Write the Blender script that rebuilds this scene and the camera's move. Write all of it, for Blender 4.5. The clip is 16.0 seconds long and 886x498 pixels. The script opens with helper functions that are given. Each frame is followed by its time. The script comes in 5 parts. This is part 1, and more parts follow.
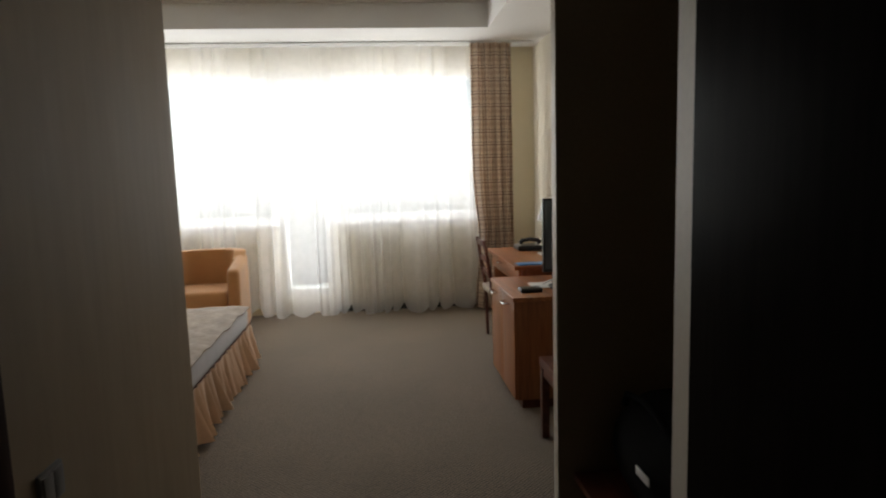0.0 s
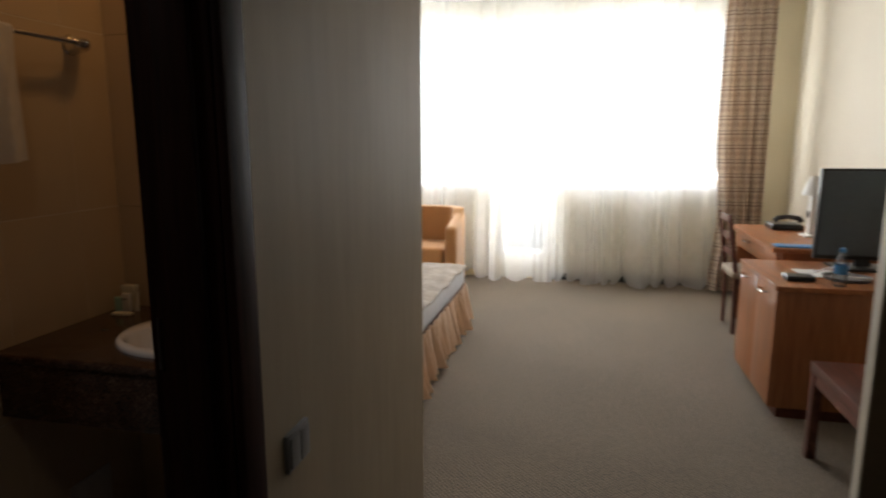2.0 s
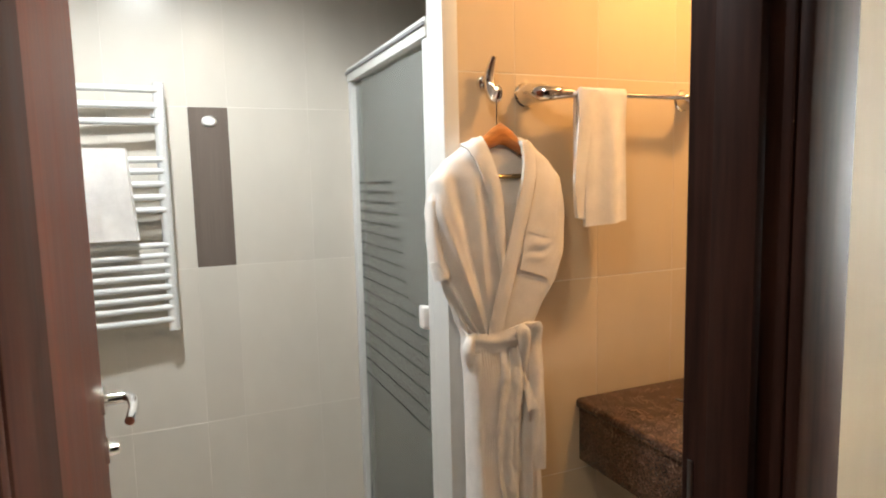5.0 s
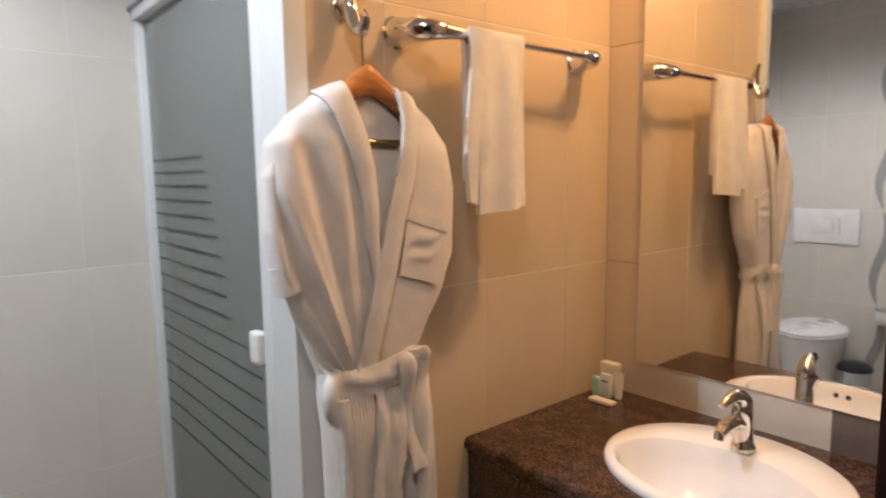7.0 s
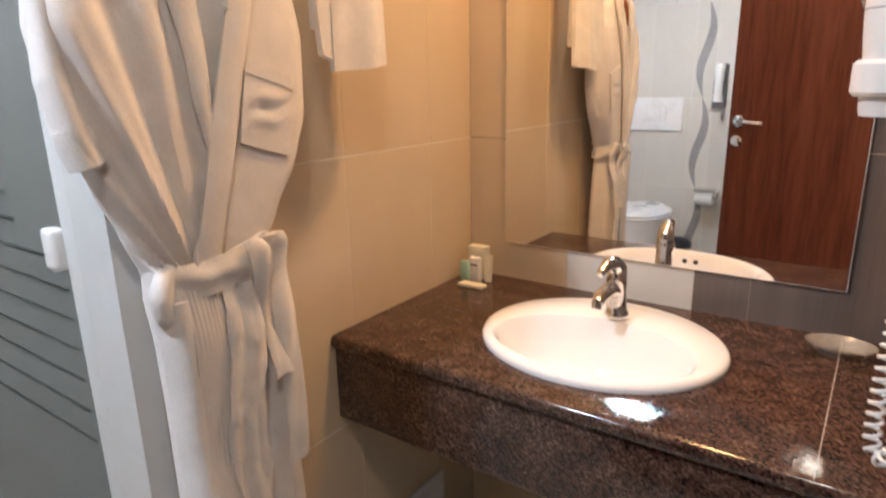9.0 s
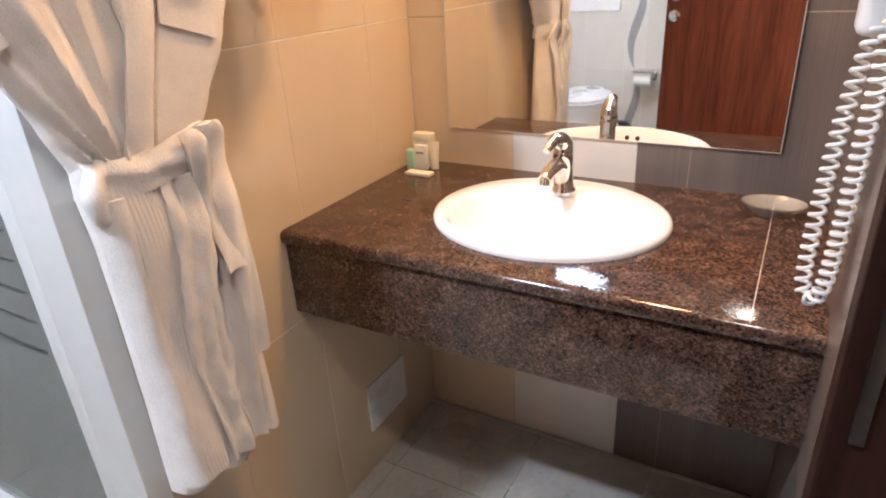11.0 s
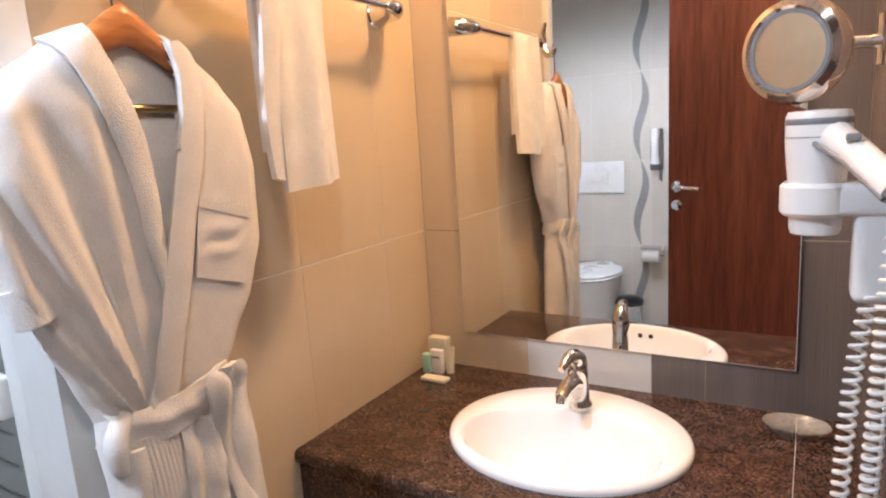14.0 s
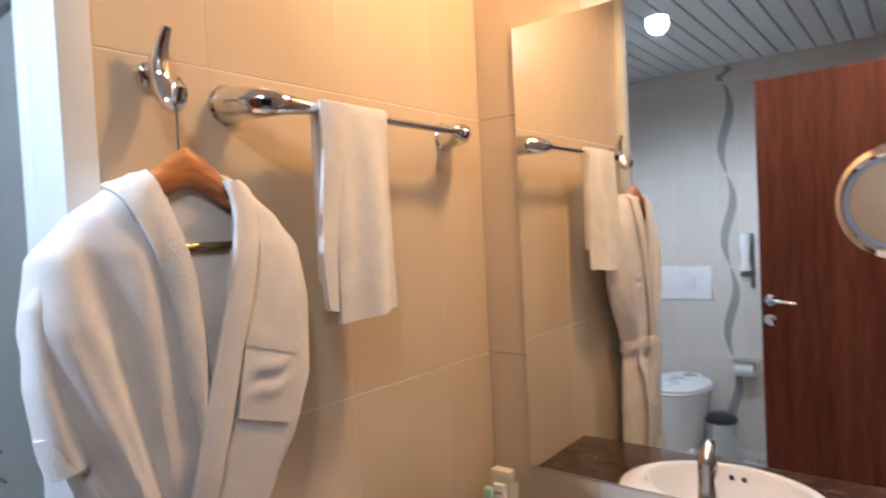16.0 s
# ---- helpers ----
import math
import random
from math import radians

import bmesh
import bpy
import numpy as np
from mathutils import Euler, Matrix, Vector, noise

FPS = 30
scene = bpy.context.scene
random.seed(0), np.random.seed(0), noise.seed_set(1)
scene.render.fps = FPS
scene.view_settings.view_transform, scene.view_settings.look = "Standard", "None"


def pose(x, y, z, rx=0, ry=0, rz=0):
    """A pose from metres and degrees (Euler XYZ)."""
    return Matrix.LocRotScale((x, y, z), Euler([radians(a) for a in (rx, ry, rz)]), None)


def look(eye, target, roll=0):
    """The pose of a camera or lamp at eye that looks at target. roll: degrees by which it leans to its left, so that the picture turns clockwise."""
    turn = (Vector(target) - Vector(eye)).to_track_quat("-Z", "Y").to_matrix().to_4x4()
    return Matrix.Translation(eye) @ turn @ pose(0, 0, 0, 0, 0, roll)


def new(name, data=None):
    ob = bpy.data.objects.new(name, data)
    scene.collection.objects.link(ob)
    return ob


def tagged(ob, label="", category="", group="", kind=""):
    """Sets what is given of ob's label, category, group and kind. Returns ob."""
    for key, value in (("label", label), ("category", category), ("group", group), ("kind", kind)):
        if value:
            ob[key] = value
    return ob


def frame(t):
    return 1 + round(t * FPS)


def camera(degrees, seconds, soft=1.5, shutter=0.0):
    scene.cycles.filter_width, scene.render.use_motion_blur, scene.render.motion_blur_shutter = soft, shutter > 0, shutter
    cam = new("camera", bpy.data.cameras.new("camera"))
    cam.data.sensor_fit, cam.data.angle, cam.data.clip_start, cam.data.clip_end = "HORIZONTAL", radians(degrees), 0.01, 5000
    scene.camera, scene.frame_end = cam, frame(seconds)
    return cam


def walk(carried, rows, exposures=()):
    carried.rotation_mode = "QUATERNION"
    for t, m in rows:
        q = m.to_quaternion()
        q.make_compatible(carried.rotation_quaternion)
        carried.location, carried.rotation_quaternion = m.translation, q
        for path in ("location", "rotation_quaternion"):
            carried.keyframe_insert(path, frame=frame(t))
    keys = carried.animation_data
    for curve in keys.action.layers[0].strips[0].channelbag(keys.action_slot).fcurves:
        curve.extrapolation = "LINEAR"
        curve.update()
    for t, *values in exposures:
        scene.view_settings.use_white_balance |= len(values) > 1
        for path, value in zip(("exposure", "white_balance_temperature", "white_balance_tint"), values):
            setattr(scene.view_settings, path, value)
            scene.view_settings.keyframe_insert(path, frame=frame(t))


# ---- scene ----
cam = camera(71.1, 16.0, soft=2.0, shutter=0.4)
PATH = [
    (0, (-0.019, 0.397, 1.473), (0.177, 2.372, 1.231), -1.7),
    (0.5, (-0.014, 0.412, 1.449), (0.001, 2.394, 1.18), -0.5),
    (1, (-0.049, 0.499, 1.451), (-0.215, 2.465, 1.124), -0.8),
    (1.5, (-0.149, 0.583, 1.459), (-0.373, 2.541, 1.12), -0.6),
    (2, (-0.209, 0.681, 1.433), (-0.646, 2.602, 1.089), 0.0),
    (2.5, (-0.202, 0.8, 1.455), (-1.061, 2.574, 1.116), 0.5),
    (3, (-0.242, 0.885, 1.422), (-1.42, 2.475, 1.13), -0.3),
    (3.5, (-0.362, 0.915, 1.47), (-1.817, 2.254, 1.169), -0.5),
    (4, (-0.337, 0.912, 1.502), (-2.071, 1.873, 1.241), -0.6),
    (4.2, (-0.285, 0.931, 1.51), (-2.129, 1.672, 1.288), -0.7),
    (6.3, (-0.632, 1.001, 1.474), (-2.326, 2.049, 1.291), -0.8),
    (6.5, (-0.715, 1.044, 1.465), (-2.354, 2.176, 1.292), 0.5),
    (7, (-0.803, 1.116, 1.449), (-2.326, 2.391, 1.214), -0.8),
    (7.5, (-0.904, 1.154, 1.436), (-2.194, 2.647, 1.107), -1.9),
    (8, (-0.952, 1.18, 1.409), (-2.13, 2.757, 1.056), -1.2),
    (8.5, (-0.953, 1.193, 1.374), (-2.131, 2.762, 0.984), -1.7),
    (9, (-0.95, 1.203, 1.351), (-2.071, 2.773, 0.822), -1.2),
    (9.5, (-0.958, 1.205, 1.327), (-1.944, 2.799, 0.628), -1.9),
    (11.8, (-0.956, 1.194, 1.316), (-1.866, 2.767, 0.481), -3.9),
    (12, (-0.957, 1.195, 1.34), (-1.885, 2.783, 0.553), -4.5),
    (12.5, (-0.956, 1.2, 1.372), (-1.918, 2.818, 0.695), -4.8),
    (13, (-0.953, 1.212, 1.399), (-1.908, 2.872, 0.824), -4.4),
    (13.5, (-0.956, 1.211, 1.427), (-1.956, 2.885, 0.979), -3.7),
    (14, (-0.96, 1.211, 1.448), (-1.975, 2.896, 1.09), -3.6),
    (14.5, (-0.966, 1.23, 1.475), (-1.894, 2.975, 1.17), -3.2),
    (15, (-0.977, 1.244, 1.492), (-1.841, 3.036, 1.288), -3.1),
    (15.5, (-0.966, 1.252, 1.503), (-1.959, 2.982, 1.368), -3.4),
    (16, (-0.961, 1.29, 1.517), (-2.193, 2.865, 1.46), -2.8),
]
EXPOSURES = [(0.0, -0.15, 6750, 10), (0.5, 0.05, 6750, 10), (1.0, 0.4, 6650, 10), (1.5, 0.5, 6650, 10), (2.0, 0.6, 6650, 10), (2.5, 0.3, 6750, 10), (3.0, 0.35, 6850, 10), (3.5, 2.6, 7200, 6),
             (4.0, 4.4, 6800, 3), (4.3, 4.4, 6700, 3), (6.3, 3.7, 6050, 10), (7.0, 3.95, 5900, 9), (8.5, 4.25, 5800, 9), (9.0, 4.4, 5700, 9), (9.5, 4.3, 5750, 10), (11.8, 5.2, 5400, 10), (12.2, 5.05, 5400, 10),
             (12.6, 4.6, 5500, 10), (13.5, 4.45, 5450, 10), (14.5, 4.55, 5200, 8), (15.5, 4.55, 4950, 6), (16.0, 4.1, 4900, 6)]
walk(cam, [(t, look(eye, target, roll)) for t, eye, target, roll in PATH], EXPOSURES)

# ---- world and lights ----
world = bpy.data.worlds.new("world")
scene.world = world
world.use_nodes = True
wn = world.node_tree.nodes
sky = wn.new("ShaderNodeTexSky")
sky.sky_type, sky.sun_disc = "NISHITA", False
sky.sun_elevation, sky.sun_rotation = radians(42), radians(140)
world.node_tree.links.new(sky.outputs["Color"], wn["Background"].inputs["Color"])
wn["Background"].inputs["Strength"].default_value = 0.12


def lamp(name, kind, m, power, colour, size=0.05, size_y=0.0, angle=120, blend=0.6):
    data = bpy.data.lights.new(name, kind)
    data.energy, data.color = power, colour
    if kind == "AREA":
        data.shape, data.size, data.size_y = ("RECTANGLE", size, size_y) if size_y else ("DISK", size, size)
    if kind == "SPOT":
        data.spot_size, data.spot_blend, data.shadow_soft_size = radians(angle), blend, size
    ob = new(name, data)
    ob.matrix_world = m
    return ob


lamp("window_daylight", "AREA", pose(-1.0, 7.42, 1.55, -90, 0, 0), 230, (0.97, 0.98, 1.0), 4.2, 2.7)
lamp("counter_downlight_light", "SPOT", pose(-1.32, 2.40, 2.47), 3.3, (1.0, 0.51, 0.18), 0.08, angle=170, blend=0.25)
lamp("toilet_downlight_light", "SPOT", pose(-1.97, 0.86, 2.47), 5.1, (0.94, 0.96, 1.0), 0.05, angle=162, blend=0.62)
# Added fill lamp that brightens the robe front; no known fitting here.
lamp("robe_fill_light", "SPOT", pose(-0.955, 1.15, 2.47), 1.5, (1.0, 0.82, 0.62), 0.075, angle=165, blend=0.3)


# ---- materials ----
def node_mat(name):
    m = bpy.data.materials.new(name)
    m.use_nodes = True
    return m, m.node_tree.nodes, m.node_tree.links, m.node_tree.nodes["Principled BSDF"]


def surface(name, colour, rough=0.5, metal=0.0, var=0.12, grain=60.0, cloud=3.0, bump=0.05, stretch=(1, 1, 1), colour2=None,
            coat=0.0, sheen=0.0, transmission=0.0, per_piece=0.0, spec=0.5, ior=1.45):
    """A surface with fine grain and broad clouds in colour, roughness and relief."""
    m, n, l, b = node_mat(name)
    geo = n.new("ShaderNodeNewGeometry")
    mp = n.new("ShaderNodeMapping")
    mp.inputs["Scale"].default_value = stretch
    l.new(geo.outputs["Position"], mp.inputs["Vector"])
    fine, broad = n.new("ShaderNodeTexNoise"), n.new("ShaderNodeTexNoise")
    fine.inputs["Scale"].default_value, fine.inputs["Detail"].default_value = grain, 5
    broad.inputs["Scale"].default_value, broad.inputs["Detail"].default_value = cloud, 3
    l.new(mp.outputs["Vector"], fine.inputs["Vector"])
    l.new(mp.outputs["Vector"], broad.inputs["Vector"])
    mix = n.new("ShaderNodeMath")
    mix.operation = "MULTIPLY_ADD"
    mix.inputs[1].default_value = 0.5
    l.new(fine.outputs["Fac"], mix.inputs[0])
    half = n.new("ShaderNodeMath")
    half.operation = "MULTIPLY"
    half.inputs[1].default_value = 0.5
    l.new(broad.outputs["Fac"], half.inputs[0])
    l.new(half.outputs[0], mix.inputs[2])
    ramp = n.new("ShaderNodeValToRGB")
    c2 = colour2 or tuple(c * (1 - var) for c in colour)
    c1 = tuple(min(1, c * (1 + var * 0.6)) for c in colour)
    ramp.color_ramp.elements[0].position, ramp.color_ramp.elements[1].position = 0.36, 0.64
    ramp.color_ramp.elements[0].color, ramp.color_ramp.elements[1].color = (*c2, 1), (*c1, 1)
    l.new(mix.outputs[0], ramp.inputs["Fac"])
    out = ramp.outputs["Color"]
    if per_piece:
        info, hsv, mr = n.new("ShaderNodeObjectInfo"), n.new("ShaderNodeHueSaturation"), n.new("ShaderNodeMapRange")
        mr.inputs["To Min"].default_value, mr.inputs["To Max"].default_value = 1 - per_piece, 1 + per_piece
        l.new(info.outputs["Random"], mr.inputs["Value"])
        l.new(mr.outputs["Result"], hsv.inputs["Value"])
        l.new(out, hsv.inputs["Color"])
        out = hsv.outputs["Color"]
    l.new(out, b.inputs["Base Color"])
    rr = n.new("ShaderNodeMapRange")
    rr.inputs["To Min"].default_value, rr.inputs["To Max"].default_value = max(0.02, rough * 0.85), min(1, rough * 1.15)
    l.new(broad.outputs["Fac"], rr.inputs["Value"])
    l.new(rr.outputs["Result"], b.inputs["Roughness"])
    b.inputs["Metallic"].default_value = metal
    b.inputs["Coat Weight"].default_value = coat
    b.inputs["Sheen Weight"].default_value = sheen
    b.inputs["Transmission Weight"].default_value = transmission
    b.inputs["Specular IOR Level"].default_value = spec
    b.inputs["IOR"].default_value = ior
    if bump:
        bp = n.new("ShaderNodeBump")
        bp.inputs["Strength"].default_value, bp.inputs["Distance"].default_value = bump, 0.004
        l.new(fine.outputs["Fac"], bp.inputs["Height"])
        l.new(bp.outputs["Normal"], b.inputs["Normal"])
    return m


def granite_mat():
    m, n, l, b = node_mat("brown_granite")
    geo, vo, no, fine = n.new("ShaderNodeNewGeometry"), n.new("ShaderNodeTexVoronoi"), n.new("ShaderNodeTexNoise"), n.new("ShaderNodeTexNoise")
    vo.inputs["Scale"].default_value, no.inputs["Scale"].default_value, fine.inputs["Scale"].default_value = 300, 24, 400
    no.inputs["Detail"].default_value = fine.inputs["Detail"].default_value = 4
    for k in (vo, no, fine):
        l.new(geo.outputs["Position"], k.inputs["Vector"])
    ramp = n.new("ShaderNodeValToRGB")
    cr = ramp.color_ramp
    cr.elements[0].position, cr.elements[0].color = 0.0, (0.010, 0.006, 0.005, 1)
    cr.elements[1].position, cr.elements[1].color = 1.0, (0.185, 0.125, 0.090, 1)
    for p, c in ((0.34, (0.018, 0.011, 0.009, 1)), (0.55, (0.056, 0.029, 0.020, 1)), (0.78, (0.095, 0.055, 0.038, 1))):
        cr.elements.new(p).color = c
    sep = n.new("ShaderNodeSeparateColor")
    l.new(vo.outputs["Color"], sep.inputs["Color"])
    a = n.new("ShaderNodeMath")
    a.operation = "MULTIPLY_ADD"
    a.inputs[1].default_value = 0.55
    l.new(sep.outputs["Red"], a.inputs[0])
    c = n.new("ShaderNodeMath")
    c.operation = "MULTIPLY"
    c.inputs[1].default_value = 0.62
    l.new(no.outputs["Fac"], c.inputs[0])
    l.new(c.outputs[0], a.inputs[2])
    l.new(a.outputs[0], ramp.inputs["Fac"])
    l.new(ramp.outputs["Color"], b.inputs["Base Color"])
    b.inputs["Roughness"].default_value = 0.12
    bp = n.new("ShaderNodeBump")
    bp.inputs["Strength"].default_value, bp.inputs["Distance"].default_value = 0.03, 0.002
    l.new(fine.outputs["Fac"], bp.inputs["Height"])
    l.new(bp.outputs["Normal"], b.inputs["Normal"])
    return m


def wood_mat(name, dark, light, rough=0.35, axis=2, scale=1.0, coat=0.2):
    st = [14 * scale, 14 * scale, 14 * scale]
    st[axis] = 0.9 * scale
    return surface(name, light, rough, grain=6, cloud=1.6, var=0.3, bump=0.03, stretch=tuple(st), colour2=dark, coat=coat)


def carpet_mat():
    m, n, l, b = node_mat("beige_loop_carpet")
    geo, mp = n.new("ShaderNodeNewGeometry"), n.new("ShaderNodeMapping")
    mp.inputs["Rotation"].default_value = (0, 0, radians(45))
    l.new(geo.outputs["Position"], mp.inputs["Vector"])
    vo, no, big = n.new("ShaderNodeTexVoronoi"), n.new("ShaderNodeTexNoise"), n.new("ShaderNodeTexNoise")
    vo.inputs["Scale"].default_value, vo.inputs["Randomness"].default_value = 62, 0.2
    no.inputs["Scale"].default_value, big.inputs["Scale"].default_value = 300, 1.3
    l.new(mp.outputs["Vector"], vo.inputs["Vector"])
    l.new(geo.outputs["Position"], no.inputs["Vector"])
    l.new(geo.outputs["Position"], big.inputs["Vector"])
    ramp = n.new("ShaderNodeValToRGB")
    cr = ramp.color_ramp
    cr.elements[0].position, cr.elements[0].color = 0.12, (0.33, 0.255, 0.178, 1)
    cr.elements[1].position, cr.elements[1].color = 0.62, (0.070, 0.054, 0.038, 1)
    l.new(vo.outputs["Distance"], ramp.inputs["Fac"])
    mixc = n.new("ShaderNodeMix")
    mixc.data_type, mixc.blend_type = "RGBA", "MULTIPLY"
    r2 = n.new("ShaderNodeValToRGB")
    r2.color_ramp.elements[0].position, r2.color_ramp.elements[0].color = 0.3, (0.82, 0.82, 0.82, 1)
    r2.color_ramp.elements[1].position, r2.color_ramp.elements[1].color = 0.7, (1, 1, 1, 1)
    l.new(big.outputs["Fac"], r2.inputs["Fac"])
    mixc.inputs["Factor"].default_value = 1
    l.new(ramp.outputs["Color"], mixc.inputs["A"])
    l.new(r2.outputs["Color"], mixc.inputs["B"])
    l.new(mixc.outputs["Result"], b.inputs["Base Color"])
    b.inputs["Roughness"].default_value, b.inputs["Sheen Weight"].default_value = 0.95, 0.2
    b.inputs["Specular IOR Level"].default_value = 0.15
    bp = n.new("ShaderNodeBump")
    bp.invert = True
    bp.inputs["Strength"].default_value, bp.inputs["Distance"].default_value = 0.8, 0.005
    l.new(vo.outputs["Distance"], bp.inputs["Height"])
    l.new(bp.outputs["Normal"], b.inputs["Normal"])
    return m


def plaid_mat():
    m, n, l, b = node_mat("beige_plaid_fabric")
    uv = n.new("ShaderNodeUVMap")
    sep = n.new("ShaderNodeSeparateXYZ")
    l.new(uv.outputs["UV"], sep.inputs["Vector"])

    def band(src, per, lo, hi, off=0.0):
        a, f, g, h, p = (n.new("ShaderNodeMath") for _ in range(5))
        a.operation, f.operation, g.operation, h.operation, p.operation = "MULTIPLY_ADD", "FRACT", "GREATER_THAN", "LESS_THAN", "MULTIPLY"
        a.inputs[1].default_value, a.inputs[2].default_value = 1 / per, off
        l.new(src, a.inputs[0])
        l.new(a.outputs[0], f.inputs[0])
        l.new(f.outputs[0], g.inputs[0])
        l.new(f.outputs[0], h.inputs[0])
        g.inputs[1].default_value, h.inputs[1].default_value = lo, hi
        l.new(g.outputs[0], p.inputs[0])
        l.new(h.outputs[0], p.inputs[1])
        return p.outputs[0]

    colour = None
    base = (0.76, 0.66, 0.54, 1)
    for src, per, lo, hi, col, fac in ((sep.outputs["X"], 0.11, 0.0, 0.30, (0.50, 0.38, 0.29, 1), 0.6), (sep.outputs["Y"], 0.13, 0.0, 0.26, (0.52, 0.39, 0.30, 1), 0.55),
                                       (sep.outputs["X"], 0.11, 0.45, 0.53, (0.20, 0.11, 0.09, 1), 0.75), (sep.outputs["Y"], 0.13, 0.45, 0.52, (0.19, 0.10, 0.085, 1), 0.8),
                                       (sep.outputs["Y"], 0.13, 0.68, 0.73, (0.14, 0.08, 0.065, 1), 0.7), (sep.outputs["X"], 0.11, 0.78, 0.83, (0.55, 0.46, 0.36, 1), 0.6)):
        k, mx = n.new("ShaderNodeMath"), n.new("ShaderNodeMix")
        k.operation = "MULTIPLY"
        k.inputs[1].default_value = fac
        l.new(band(src, per, lo, hi), k.inputs[0])
        mx.data_type = "RGBA"
        l.new(k.outputs[0], mx.inputs["Factor"])
        if colour:
            l.new(colour, mx.inputs["A"])
        else:
            mx.inputs["A"].default_value = base
        mx.inputs["B"].default_value = col
        colour = mx.outputs["Result"]
    l.new(colour, b.inputs["Base Color"])
    b.inputs["Roughness"].default_value = 0.9
    tr, add = n.new("ShaderNodeBsdfTranslucent"), n.new("ShaderNodeMixShader")
    l.new(colour, tr.inputs["Color"])
    add.inputs["Fac"].default_value = 0.38
    l.new(b.outputs["BSDF"], add.inputs[1])
    l.new(tr.outputs["BSDF"], add.inputs[2])
    l.new(add.outputs[0], n["Material Output"].inputs["Surface"])
    return m


def sheer_mat():
    m, n, l, b = node_mat("white_sheer_voile")
    tr, tl, df = n.new("ShaderNodeBsdfTransparent"), n.new("ShaderNodeBsdfTranslucent"), n.new("ShaderNodeBsdfDiffuse")
    tl.inputs["Color"].default_value = (0.95, 0.96, 0.98, 1)
    df.inputs["Color"].default_value = (0.93, 0.94, 0.96, 1)
    a, c = n.new("ShaderNodeMixShader"), n.new("ShaderNodeMixShader")
    a.inputs["Fac"].default_value = 0.5
    l.new(tl.outputs[0], a.inputs[1])
    l.new(df.outputs[0], a.inputs[2])
    no, geo, mr = n.new("ShaderNodeTexNoise"), n.new("ShaderNodeNewGeometry"), n.new("ShaderNodeMapRange")
    no.inputs["Scale"].default_value = 14
    l.new(geo.outputs["Position"], no.inputs["Vector"])
    l.new(no.outputs["Fac"], mr.inputs["Value"])
    mr.inputs["To Min"].default_value, mr.inputs["To Max"].default_value = 0.46, 0.54
    l.new(mr.outputs["Result"], c.inputs["Fac"])
    l.new(tr.outputs[0], c.inputs[1])
    l.new(a.outputs[0], c.inputs[2])
    l.new(c.outputs[0], n["Material Output"].inputs["Surface"])
    return m


def glass_mat(name, tint=(0.92, 0.95, 0.93), haze=0.0, haze_colour=(0.5, 0.52, 0.5), rough=0.03):
    m, n, l, b = node_mat(name)
    tr, gl, df = n.new("ShaderNodeBsdfTransparent"), n.new("ShaderNodeBsdfGlossy"), n.new("ShaderNodeBsdfDiffuse")
    tr.inputs["Color"].default_value = (*tint, 1)
    gl.inputs["Roughness"].default_value = rough
    df.inputs["Color"].default_value = (*haze_colour, 1)
    fr, a, c = n.new("ShaderNodeFresnel"), n.new("ShaderNodeMixShader"), n.new("ShaderNodeMixShader")
    fr.inputs["IOR"].default_value = 1.35
    a.inputs["Fac"].default_value = haze
    l.new(tr.outputs[0], a.inputs[1])
    l.new(df.outputs[0], a.inputs[2])
    l.new(fr.outputs[0], c.inputs["Fac"])
    l.new(a.outputs[0], c.inputs[1])
    l.new(gl.outputs[0], c.inputs[2])
    l.new(c.outputs[0], n["Material Output"].inputs["Surface"])
    return m


def glow(name, colour, strength):
    m, n, l, b = node_mat(name)
    b.inputs["Emission Color"].default_value = (*colour, 1)
    b.inputs["Emission Strength"].default_value = strength
    return m


WALL_PAINT = surface("cream_wall_paint", (0.76, 0.70, 0.58), 0.6, var=0.06, grain=180, cloud=2, bump=0.12)
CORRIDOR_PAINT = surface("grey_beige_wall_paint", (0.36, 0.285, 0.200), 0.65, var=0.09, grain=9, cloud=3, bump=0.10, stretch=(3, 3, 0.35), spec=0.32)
YELLOW_PAINT = surface("yellow_cream_wall_paint", (0.74, 0.66, 0.46), 0.6, var=0.06, grain=180, cloud=2, bump=0.1)
CEILING_PAINT = surface("white_ceiling_paint", (0.78, 0.77, 0.74), 0.7, var=0.04, grain=120, cloud=2, bump=0.05)
CARPET = carpet_mat()
TILE = surface("glossy_cream_wall_tile", (0.64, 0.60, 0.53), 0.22, var=0.03, grain=12, cloud=3, bump=0.01, stretch=(1, 1, 0.5), per_piece=0.03)
WARM_TILE = surface("glossy_tan_wall_tile", (0.63, 0.51, 0.355), 0.22, var=0.03, grain=12, cloud=3, bump=0.01, stretch=(1, 1, 0.5), per_piece=0.03)
TAUPE_TILE = surface("taupe_striped_wall_tile", (0.165, 0.133, 0.114), 0.26, var=0.16, grain=160, cloud=5, bump=0.05, stretch=(3, 3, 0.03), per_piece=0.03)
GROUT = surface("pale_grout", (0.74, 0.70, 0.63), 0.85, var=0.1, grain=200, cloud=8, bump=0.1)
FLOOR_TILE = surface("grey_beige_floor_tile", (0.47, 0.44, 0.39), 0.28, var=0.12, grain=50, cloud=7, bump=0.02, per_piece=0.04)
GRANITE = granite_mat()
CERAMIC = surface("white_glazed_ceramic", (0.88, 0.875, 0.87), 0.07, var=0.02, grain=20, cloud=3, bump=0.0, coat=0.5)
